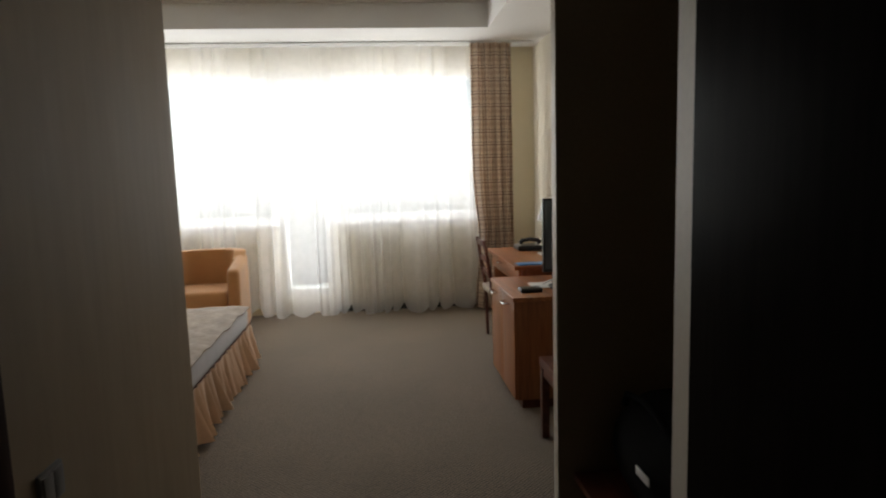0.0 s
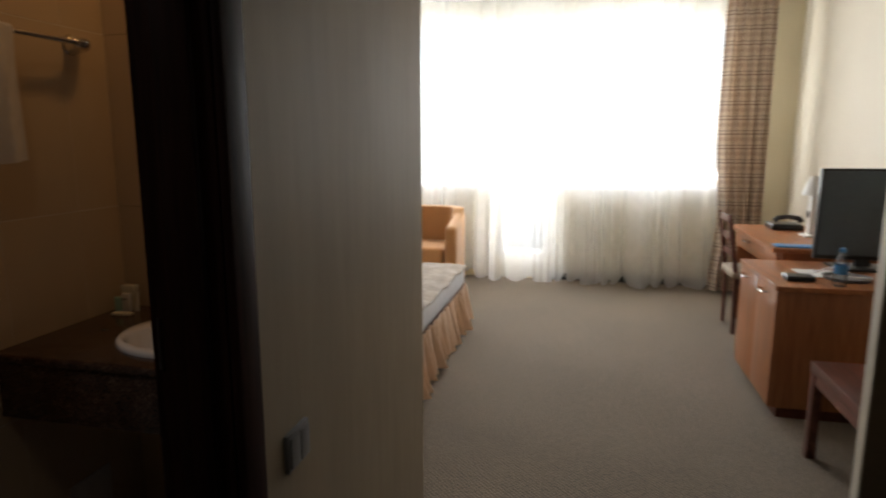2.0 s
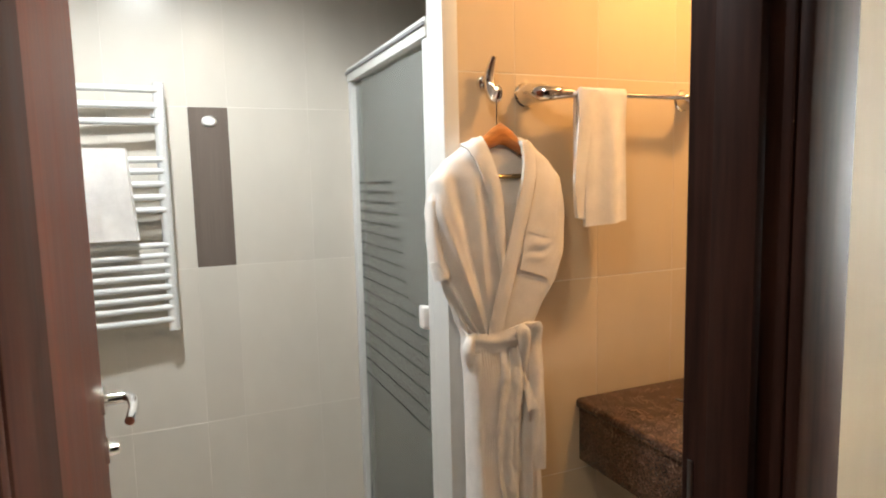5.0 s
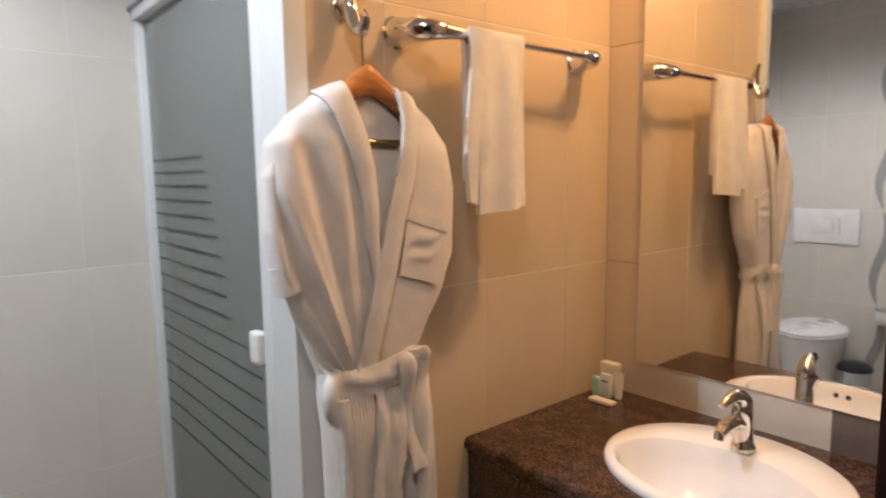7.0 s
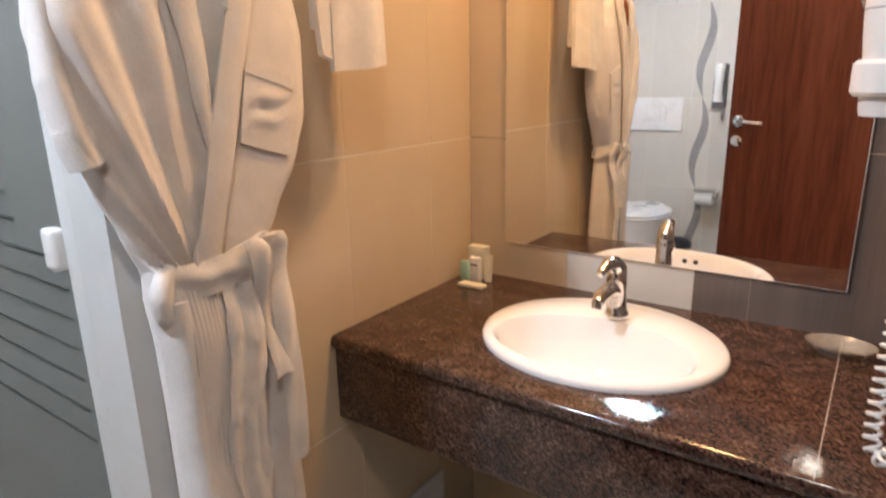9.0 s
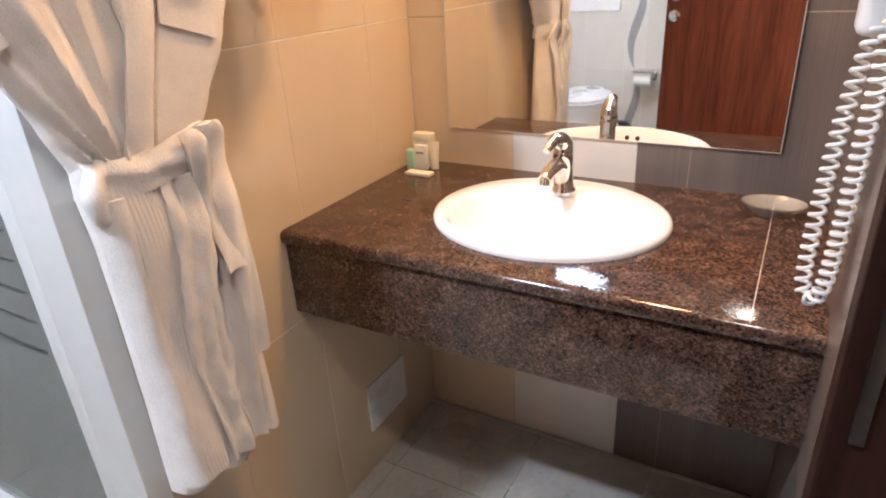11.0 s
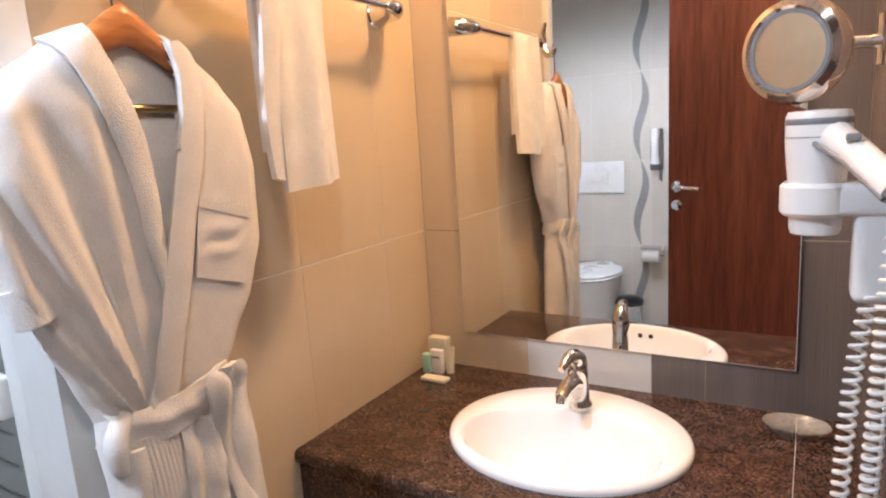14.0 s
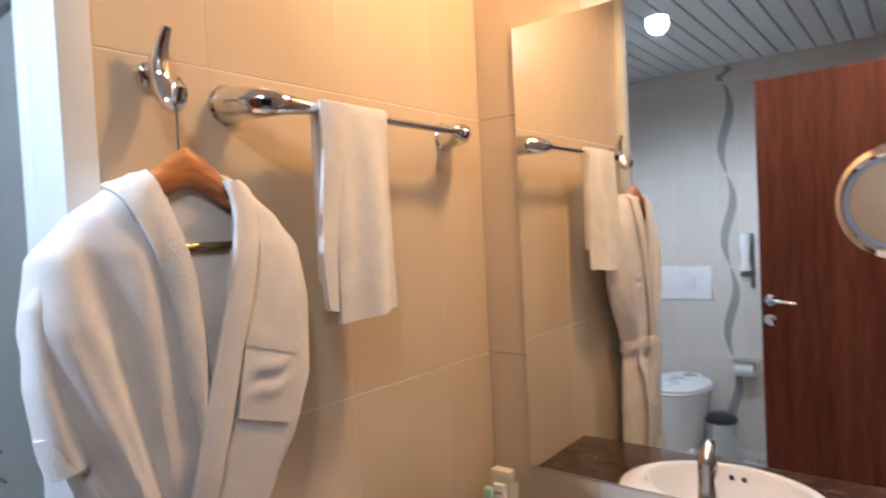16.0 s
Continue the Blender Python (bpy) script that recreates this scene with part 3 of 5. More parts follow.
def make_bed():
    bed = thing("bed", (-2.0, 4.6, 0), "double bed with quilted grey-beige spread and pleated gold satin skirt", "bed")
    x1, y0, y1, x0 = -1.12, 3.30, 5.48, -3.35
    part("mattress", box((x0, y0, 0.28), (x1, y1, 0.45), 0.05, 4), LINEN, bed, "pale grey sheeted mattress side")

    def spread(u, v):
        x, y = x0 + (x1 + 0.012 - x0) * u, y0 + (y1 + 0.05 - y0) * v
        e = max(0, (x - x1 + 0.10) / 0.15)
        f = max(0, (y - y1 + 0.10) / 0.16)
        z = 0.468 - 0.035 * (e ** 2 + f ** 2) + 0.006 * math.sin(x * 23 + y * 9) * math.sin(y * 19 - x * 5) + 0.012 * e * math.sin(y * 14)
        return x, y, z
    part("bedspread", sheet(spread, 60, 60, 0.010), QUILT, bed, "quilted damask bedspread with rumpled edge")

    def skirt_side(u, v):
        y = y0 + (y1 - y0) * u
        f = (math.sin(u * 118 + 2.4 * math.sin(u * 17)) + 0.40 * math.sin(u * 231 + 1)) * (0.008 + 0.058 * v ** 1.2) * (0.75 + 0.25 * math.sin(u * 31))
        return x1 + 0.012 + 0.025 * v + f, y + 0.01 * math.cos(u * 120) * v, 0.30 - 0.285 * v + 0.008 * math.sin(u * 60) * v

    def skirt_end(u, v):
        x = x0 + (x1 - x0) * u
        f = math.sin(u * 120 + 1.5 * math.sin(u * 13)) * (0.008 + 0.058 * v ** 1.2)
        return x, y1 + 0.005 + 0.05 * v + f, 0.30 - 0.285 * v
    part("bed_skirt", sheet(skirt_side, 320, 10, 0.003), SATIN, bed, "pleated gold satin side skirt")
    part("bed_skirt", sheet(skirt_end, 240, 10, 0.003), SATIN, bed, "pleated gold satin end skirt")
    part("base", box((x0, y0, 0.04), (x1 - 0.02, y1 - 0.02, 0.28), 0.01), BENCH_WOOD, bed)
    part("headboard", box((WEST + 0.01, y0 - 0.1, 0.0), (x0, y1 + 0.1, 0.95), 0.02), CHERRY, bed)


make_bed()


def make_armchair():
    ch = thing("armchair", (-1.72, 6.45, 0), "orange-tan upholstered tub armchair beside the window", "armchair")
    x0, x1, y0, y1 = -2.10, -1.33, 6.12, 6.80
    part("seat", box((x0 + 0.12, y0 + 0.02, 0.22), (x1 - 0.12, y1 - 0.12, 0.46), 0.05, 4), ORANGE_CLOTH, ch)

    def back(u, v):
        a = math.pi * (1.0 - u)
        cx, cy = (x0 + x1) / 2, y1 - 0.36
        r = (x1 - x0) / 2 - 0.112
        ex = 3.2
        c, s = math.cos(a), math.sin(a)
        x = cx + r * abs(c) ** (2 / ex) * (1 if c > 0 else -1)
        y = cy + 0.25 * abs(s) ** (2 / ex)
        return x, y, 0.08 + v * (0.71 - 0.14 * max(0, 0.25 - s) * 2)
    part("backrest", sheet(back, 48, 12, -0.11), ORANGE_CLOTH, ch)
    for xa in (x0, x1 - 0.11):
        arm = box((xa, y0, 0.08), (xa + 0.115, y1 - 0.20, 0.66), 0.052, 5)
        for vert in arm.verts:
            k = max(0.0, vert.co.z - 0.45) / 0.21
            vert.co.z += 0.20 * k * ((vert.co.y - y0) / (y1 - y0)) ** 1.5
            vert.co.y += 0.03 * k * (1 if vert.co.y < y0 + 0.1 else 0)
        part("armrest", arm, ORANGE_CLOTH, ch)
    for xa in (x0 + 0.06, x1 - 0.06):
        for ya in (y0 + 0.06, y1 - 0.08):
            part("leg", tube([(xa, ya, 0.0), (xa, ya, 0.10)], [0.018, 0.024]), BENCH_WOOD, ch)


make_armchair()


def make_chest():
    c = thing("low_cabinet", (1.1, 4.4, 0), "cherry-veneered low cabinet with two bar handles", "cabinet")
    x0, x1, y0, y1, h = 0.765, 1.64, 4.03, 4.79, 0.71
    part("body", box((x0 + 0.02, y0 + 0.006, 0.06), (x1, y1, h - 0.028), 0.003), CHERRY_Z, c)
    part("top", box((x0 - 0.008, y0 - 0.005, h - 0.028), (x1 + 0.01, y1 + 0.005, h), 0.004), CHERRY, c)
    part("plinth", box((x0 + 0.05, y0 + 0.03, 0), (x1, y1 - 0.03, 0.06)), BENCH_WOOD, c)
    for a, b in ((y0 + 0.008, (y0 + y1) / 2 - 0.002), ((y0 + y1) / 2 + 0.002, y1 - 0.002)):
        d = part("door", box((x0, a, 0.065), (x0 + 0.02, b, h - 0.032), 0.003), CHERRY_Z, c)
        m = (a + b) / 2
        part("handle", tube([(x0 + 0.002, m - 0.05, 0.645), (x0 - 0.032, m - 0.05, 0.645), (x0 - 0.036, m - 0.045, 0.645), (x0 - 0.036, m + 0.045, 0.645), (x0 - 0.032, m + 0.05, 0.645), (x0 + 0.002, m + 0.05, 0.645)], 0.006, 8),
             CHROME, d, "brushed chrome bar handle")


def make_desk():
    d = thing("desk", (1.3, 5.5, 0), "cherry-veneered writing desk against the wall", "desk")
    x0, x1, y0, y1, h = 0.955, 1.66, 4.87, 6.06, 0.77
    part("desktop", box((x0, y0, h - 0.03), (x1, y1, h), 0.004), CHERRY, d)
    part("side_panel", box((x0 + 0.06, y0 + 0.02, 0), (x1, y0 + 0.045, h - 0.03), 0.002), CHERRY_Z, d)
    part("side_panel", box((x0 + 0.06, y1 - 0.045, 0), (x1, y1 - 0.02, h - 0.03), 0.002), CHERRY_Z, d)
    part("modesty_panel", box((x1 - 0.03, y0 + 0.045, 0.3), (x1 - 0.01, y1 - 0.045, h - 0.03)), CHERRY_Z, d)
    dr = part("drawer", box((x0 + 0.04, y0 + 0.05, h - 0.15), (x1 - 0.04, y1 - 0.05, h - 0.034), 0.003), CHERRY, d)
    part("handle", tube([(x0 + 0.04, 5.55, 0.70), (x0 + 0.01, 5.55, 0.70), (x0 + 0.01, 5.65, 0.70), (x0 + 0.04, 5.65, 0.70)], 0.005, 8), CHROME, dr)


def make_chair():
    c = thing("desk_chair", (0.95, 5.75, 0), "red-brown wooden desk chair with ladder back", "chair")
    x0, x1, y0, y1 = 0.85, 1.27, 5.52, 5.92
    part("seat", box((x0 + 0.03, y0, 0.42), (x1, y1, 0.48), 0.02, 3), QUILT, c, "beige upholstered seat pad")
    for ya in (y0 + 0.02, y1 - 0.02):
        part("leg", tube([(x0 + 0.07, ya, 0.0), (x0 + 0.06, ya, 0.45), (x0 - 0.01, ya, 0.90)], [0.014, 0.018, 0.014], 8), BENCH_WOOD, c)
        part("leg", tube([(x1 - 0.02, ya, 0.0), (x1 - 0.03, ya, 0.42)], [0.013, 0.018], 8), BENCH_WOOD, c)
        part("rail", box((x0 + 0.06, ya - 0.01, 0.38), (x1 - 0.03, ya + 0.01, 0.42), 0.004), BENCH_WOOD, c)
    for z, dx in ((0.60, 0.035), (0.72, 0.018), (0.86, -0.008)):
        part("slat", box((x0 + dx - 0.002, y0 + 0.02, z - 0.025), (x0 + dx + 0.016, y1 - 0.02, z + 0.025), 0.005), BENCH_WOOD, c)


def make_bench():
    b = thing("luggage_bench", (1.2, 3.4, 0), "red-brown wooden luggage bench", "bench")
    x0, x1, y0, y1, h = 0.82, 1.40, 2.78, 3.66, 0.455
    part("top", box((x0, y0, h - 0.05), (x1, y1, h), 0.006), BENCH_WOOD, b)
    for xa in (x0, x1 - 0.05):
        for ya in (y0, y1 - 0.05):
            part("leg", box((xa + 0.004, ya + 0.004, 0), (xa + 0.046, ya + 0.046, h - 0.05), 0.004), BENCH_WOOD, b)
    part("apron", box((x0 + 0.01, y0 + 0.05, h - 0.10), (x0 + 0.03, y1 - 0.05, h - 0.05), 0.003), BENCH_WOOD, b)


make_chest()
make_desk()
make_chair()
make_bench()

tv = thing("television", (1.3, 4.62, 0.71), "black flat television standing on the low cabinet", "television")
part("casing", box((1.10, 4.60, 0.76), (1.62, 4.64, 1.28), 0.01), BLACK_PLASTIC, tv)
part("screen", box((1.115, 4.594, 0.785), (1.605, 4.601, 1.265), 0.003), SCREEN, tv)
part("stand", box((1.32, 4.605, 0.72), (1.40, 4.635, 0.78), 0.006), BLACK_PLASTIC, tv)
part("foot", box((1.20, 4.50, 0.71), (1.52, 4.74, 0.722), 0.005), BLACK_PLASTIC, tv)

lampd = thing("desk_lamp", (1.36, 5.46, 0.77), "white desk lamp with small conical shade", "lamp")
part("base", box((1.30, 5.38, 0.77), (1.40, 5.54, 0.785), 0.005), WHITE_PLASTIC, lampd)
part("column", box((1.33, 5.43, 0.785), (1.38, 5.49, 1.06), 0.006), WHITE_PLASTIC, lampd)
part("shade", lathe([(0.075, 0.0), (0.03, 0.13), (0.026, 0.13), (0.07, 0.0)], (1.35, 5.46, 1.06), seg=28), WHITE_PLASTIC, lampd)
part("switch", box((1.324, 5.445, 0.90), (1.331, 5.475, 0.95), 0.003), BLACK_PLASTIC, lampd)

tel = thing("desk_telephone", (1.30, 5.85, 0.77), "black desk telephone with handset on its cradle", "telephone")
part("body", box((1.18, 5.74, 0.77), (1.40, 5.96, 0.815), 0.015, 3), BLACK_PLASTIC, tel)
part("handset", tube([(1.20, 5.76, 0.835), (1.22, 5.76, 0.862), (1.29, 5.765, 0.872), (1.36, 5.76, 0.862), (1.38, 5.76, 0.835)], [0.024, 0.02, 0.016, 0.02, 0.024], 10), BLACK_PLASTIC, tel)
solid("blue_folder", box((0.99, 4.90, 0.771), (1.24, 5.02, 0.779), 0.002), BLUE, "blue printed folder lying on the desk", "folder")
solid("paper_sheet", box((0.96, 4.30, 0.711), (1.16, 4.50, 0.714)), PAPER, "white paper sheet lying on the low cabinet", "paper")
solid("black_wallet", box((0.84, 4.16, 0.711), (0.98, 4.26, 0.738), 0.009, 3), BLACK_PLASTIC, "black leather wallet lying on the low cabinet", "wallet")
tray = solid("drinks_tray", lathe([(0.0, 0.0), (0.10, 0.0), (0.115, 0.018), (0.11, 0.018), (0.097, 0.005), (0.0, 0.005)], (1.16, 4.27, 0.711)), GREY_PLASTIC, "dark round tray on the low cabinet", "tray")
bottle = thing("water_bottle", (1.065, 4.10, 0.711), "small clear plastic water bottle with blue label", "bottle")
part("body", lathe([(0.0, 0.0), (0.029, 0.0), (0.031, 0.01), (0.031, 0.055), (0.028, 0.065), (0.031, 0.075), (0.031, 0.115), (0.022, 0.145), (0.012, 0.160), (0.012, 0.175)], (1.065, 4.10, 0.711), seg=24), PLASTIC_CLEAR, bottle)
part("label", lathe([(0.0318, 0.0), (0.0318, 0.045)], (1.065, 4.10, 0.775), seg=24), BLUE, bottle, "blue wrap-around label")
part("cap", lathe([(0.0, 0.02), (0.0145, 0.02), (0.0145, 0.0), (0.0, 0.0)], (1.065, 4.10, 0.884), seg=20), BLUE, bottle)
for a, b in (((1.02, 4.32, 0.735), (1.10, 4.20, 0.80)), ((1.14, 4.20, 0.735), (1.22, 4.14, 0.745))):
    solid("pen", tube([a, b], 0.006, 8), WHITE_PLASTIC, "white pen leaning on the drinks tray", "pen", "pens on the tray")

# ---- wardrobe side of the corridor ----
ward = thing("wardrobe", (1.1, 1.2, 0), "built-in wardrobe with dark glossy door and open niche", "wardrobe")
WX = 0.62
part("end_panel", box((WX, 2.60, 0), (1.68, 2.645, 2.615), 0.002), NICHE_BOARD, ward)
part("edge_band", box((WX - 0.004, 2.598, 0), (WX + 0.001, 2.647, 2.615)), PALE_EDGE, ward, "pale edge band")
part("divider", box((WX, 1.585, 0), (1.68, 1.677, 2.615), 0.002), NICHE_BOARD, ward)
part("edge_band", box((WX - 0.004, 1.583, 0), (WX + 0.001, 1.679, 2.615)), PALE_EDGE, ward, "pale edge band")
part("back_panel", box((1.30, 1.677, 0), (1.32, 2.60, 2.615)), NICHE_BOARD, ward)
part("shelf", box((WX + 0.06, 1.677, 0.29), (1.30, 2.60, 0.32), 0.004), BENCH_WOOD, ward, "low red-brown shelf")
dd = part("door", box((WX - 0.02, 0.62, 0.02), (WX + 0.01, 1.58, 2.60), 0.004), DARK_DOOR, ward, "black-brown glossy wardrobe door")
part("door", box((WX - 0.02, -0.39, 0.02), (WX + 0.01, 0.616, 2.60), 0.004), DARK_DOOR, ward, "black-brown glossy wardrobe door")
part("handle", tube([(WX - 0.02, 0.70, 0.95), (WX - 0.05, 0.70, 0.95), (WX - 0.05, 0.70, 1.15), (WX - 0.02, 0.70, 1.15)], 0.006, 8), DARK_METAL, dd)

bag = thing("travel_bag", (0.95, 2.22, 0.32), "black nylon travel bag standing on the wardrobe shelf", "bag")


def bag_shape(u, v):
    a = 2 * math.pi * u
    r = (0.18 + 0.82 * math.sin(math.pi * min(0.999, 0.08 + v * 0.9)) ** 0.5) if v < 0.97 else 0.02
    z = 0.322 + 0.40 * v - 0.02 * math.cos(a) * v
    k = 1 + 0.05 * math.sin(a * 5 + v * 8)
    c, s = math.cos(a), math.sin(a)
    return 0.97 + 0.22 * r * k * abs(c) ** 0.7 * (1 if c > 0 else -1), 2.20 + 0.37 * r * k * abs(s) ** 0.7 * (1 if s > 0 else -1), z


part("body", sheet(bag_shape, 40, 20, close_u=True), BLACK_CLOTH, bag)
part("strap", tube([(0.82, 2.02, 0.64), (0.80, 2.09, 0.70), (0.80, 2.24, 0.725), (0.80, 2.38, 0.70), (0.82, 2.45, 0.64)], 0.012, 8), BLACK_CLOTH, bag)
part("tag", box((0.733, 2.06, 0.535), (0.737, 2.15, 0.562), 0.001), PAPER, bag, "small white paper tag")

# ---- corridor wall fittings ----
sw = thing("light_switch", (CL, 1.76, 0.82), "grey double light switch on the corridor wall", "switch")
part("frame", box((CL - 0.001, 1.715, 0.782), (CL + 0.010, 1.81, 0.862), 0.003), GREY_PLASTIC, sw)
for a in (1.722, 1.764):
    part("rocker", box((CL + 0.008, a, 0.790), (CL + 0.015, a + 0.039, 0.854), 0.003), GREY_PLASTIC, sw)

# ---- bathroom door ----
fr = structure("door_frame_bathroom", box((-0.912, DR, 0), (CL - 0.003, DR + 0.03, DH + 0.03), 0.003), FRAME_WOOD, "dark brown wooden door frame of the bathroom", "door frame")
part("jamb", box((-0.912, DL - 0.03, 0), (CL - 0.003, DL, DH + 0.03), 0.003), FRAME_WOOD, fr)
part("head", box((-0.912, DL, DH), (CL - 0.003, DR, DH + 0.03), 0.003), FRAME_WOOD, fr)
for x0, x1, wide in ((CL - 0.003, CL + 0.014, 0.072), (-0.884, RW - 0.004, 0.05)):
    part("casing", box((x0, DR + 0.002, 0), (x1, DR + wide, DH + 0.05), 0.004), FRAME_WOOD, fr)
    part("casing", box((x0, DL - 0.06, 0), (x1, DL - 0.002, DH + 0.05), 0.004), FRAME_WOOD, fr)
    part("casing", box((x0, DL - 0.002, DH + 0.002), (x1, DR + 0.002, DH + 0.05), 0.004), FRAME_WOOD, fr)
part("stop", box((-0.862, DR - 0.012, 0), (-0.80, DR + 0.001, DH), 0.003), FRAME_WOOD, fr)
part("strike_plate", box((-0.900, DR - 0.002, 1.05), (-0.892, DR + 0.001, 1.14), 0.001), DARK_METAL, fr, "dark metal strike plate")

leaf = structure("door_bathroom", box((-1.565, DL - 0.052, 0.012), (-0.905, DL - 0.012, DH - 0.005), 0.003), DOOR_WOOD, "open mahogany-veneered bathroom door", "door")
leaf.matrix_world = Matrix.Translation((-0.905, DL - 0.012, 0)) @ pose(0, 0, 0, 0, 0, 2.5) @ Matrix.Translation((0.905, -(DL - 0.012), 0))
for s, y in ((1, DL - 0.012), (-1, DL - 0.052)):
    h = part("handle", lathe([(0.0, 0.0), (0.026, 0.0), (0.026, 0.006), (0.011, 0.010), (0.0095, 0.045), (0.0, 0.045)], (-1.525, y, 1.135), (0, s, 0), 24), CHROME, leaf, "chrome lever handle")
    part("lever", tube([(-1.525, y + s * 0.04, 1.135), (-1.50, y + s * 0.05, 1.137), (-1.46, y + s * 0.052, 1.133), (-1.415, y + s * 0.046, 1.128)], [0.0095, 0.0095, 0.009, 0.008], 10), CHROME, h)
    part("lock_rosette", lathe([(0.0, 0.0), (0.025, 0.0), (0.025, 0.007), (0.012, 0.008), (0.010, 0.022), (0.0, 0.022)], (-1.525, y, 1.045), (0, s, 0), 24), CHROME, leaf, "chrome lock rosette")


# ---- basin counter ----
cnt = thing("vanity_counter", (-1.37, 2.33, 0.83), "speckled brown granite vanity counter fixed between the walls", "counter")
CF, CZ = 2.058, 0.828
SX, SY, SRX, SRY = -1.374, 2.338, 0.246, 0.212


def counter_top():
    """A slab with an oval hole for the basin."""
    bm = bmesh.new()
    x0, x1, y0, y1 = TW - 0.004, RW + 0.004, CF, MW + 0.004
    seg = 64
    ring_o, ring_i = [], []
    for k in range(seg):
        a = 2 * math.pi * k / seg
        c, s = math.cos(a), math.sin(a)
        t = min(((x1 - SX) if c > 0 else (SX - x0)) / max(abs(c), 1e-6), ((y1 - SY) if s > 0 else (SY - y0)) / max(abs(s), 1e-6))
        ring_o.append((SX + t * c, SY + t * s))
        ring_i.append((SX + (SRX - 0.02) * c, SY + (SRY - 0.02) * s))
    for cx, cy in ((x0, y0), (x1, y0), (x0, y1), (x1, y1)):
        k = min(range(seg), key=lambda i: (ring_o[i][0] - cx) ** 2 + (ring_o[i][1] - cy) ** 2)
        ring_o[k] = (cx, cy)
    vt = [[bm.verts.new((p[0], p[1], z)) for p in r] for r, z in ((ring_i, CZ - 0.03), (ring_i, CZ), (ring_o, CZ), (ring_o, CZ - 0.03))]
    for a, b in zip(vt, vt[1:] + vt[:1]):
        for k in range(seg):
            bm.faces.new((a[k], a[(k + 1) % seg], b[(k + 1) % seg], b[k]))
    bmesh.ops.recalc_face_normals(bm, faces=bm.faces)
    es = [e for e in bm.edges if all(abs(v.co.y - y0) < 1e-4 for v in e.verts) and abs(e.verts[0].co.z - e.verts[1].co.z) < 1e-4]
    bmesh.ops.bevel(bm, geom=es, offset=0.011, segments=4, affect="EDGES", profile=0.5)
    return bm


part("worktop", counter_top(), GRANITE, cnt)
part("apron", box((TW - 0.004, CF + 0.012, 0.63), (RW + 0.004, CF + 0.034, CZ - 0.030), 0.003), GRANITE, cnt, "upright granite front panel")
part("seam", box((-0.968, CF + 0.004, CZ + 0.0002), (-0.9665, MW - 0.005, CZ + 0.0006)), FLOOR_TILE, cnt, "thin pale joint in the granite")

basin = thing("wash_basin", (SX, SY, CZ), "white oval ceramic wash basin set into the granite", "wash basin")


def basin_shape():
    prof = [(1.0, 0.0), (1.004, 0.006), (0.99, 0.013), (0.96, 0.017), (0.87, 0.018), (0.82, 0.014), (0.79, 0.002), (0.76, -0.03), (0.70, -0.07), (0.58, -0.105), (0.40, -0.122), (0.2, -0.130), (0.07, -0.133),
            (0.07, -0.15), (0.45, -0.145), (0.66, -0.115), (0.78, -0.06), (0.85, 0.0), (1.0, 0.0)]
    bm = bmesh.new()
    seg, rings = 72, []
    for r, h in prof:
        ring = []
        for k in range(seg):
            a = 2 * math.pi * k / seg
            back, deep = (0.0, SRY) if r > 0.93 else (-0.040, 0.172) if r > 0.86 else (-0.049, 0.166)
            ring.append(bm.verts.new((SX + SRX * r * math.cos(a), SY + deep * r * math.sin(a) + back, CZ + h)))
        rings.append(ring)
    for a, b in zip(rings, rings[1:]):
        for k in range(seg):
            bm.faces.new((a[k], a[(k + 1) % seg], b[(k + 1) % seg], b[k]))
    bmesh.ops.recalc_face_normals(bm, faces=bm.faces)
    return bm


part("bowl", basin_shape(), CERAMIC, basin)
part("drain", lathe([(0.0, 0.006), (0.016, 0.006), (0.021, 0.0), (0.0, 0.0)], (SX, SY - 0.049, CZ - 0.133), seg=24), CHROME, basin, "chrome drain plug")
for dx in (-0.0155, 0.0155):
    part("overflow_hole", lathe([(0.0, 0.001), (0.007, 0.001), (0.007, 0.0), (0.0, 0.0)], (SX + dx, SY - 0.049 - 0.166 * 0.776 + 0.0008, CZ - 0.011), (0, 0.98, 0.2), 16), BLACK_PLASTIC, basin, "dark overflow hole")

tap = thing("basin_mixer", (-1.376, 2.435, 0.85), "chrome single-lever basin mixer tap", "tap")
TX, TY, TZ = -1.376, 2.44, 0.853
part("body", lathe([(0.0, 0.0), (0.026, 0.0), (0.026, 0.006), (0.0215, 0.012), (0.0205, 0.06), (0.0225, 0.080), (0.021, 0.092), (0.0, 0.096)], (TX, TY, TZ), (0, -0.12, 1), 28), CHROME, tap)
part("spout", tube([(TX, TY - 0.006, TZ + 0.055), (TX - 0.004, TY - 0.04, TZ + 0.068), (TX - 0.008, TY - 0.075, TZ + 0.062), (TX - 0.010, TY - 0.092, TZ + 0.052)], [0.017, 0.0165, 0.015, 0.0135], 16), CHROME, tap)
part("aerator", tube([(TX - 0.010, TY - 0.088, TZ + 0.056), (TX - 0.010, TY - 0.092, TZ + 0.040)], 0.011, 14), CHROME, tap)
part("lever", tube(*flowing([(TX, TY - 0.008, TZ + 0.085), (TX, TY - 0.010, TZ + 0.106), (TX - 0.002, TY - 0.028, TZ + 0.122), (TX - 0.005, TY - 0.060, TZ + 0.124), (TX - 0.008, TY - 0.090, TZ + 0.112)], [0.021, 0.020, 0.016, 0.012, 0.007], 24), 16), CHROME, tap)

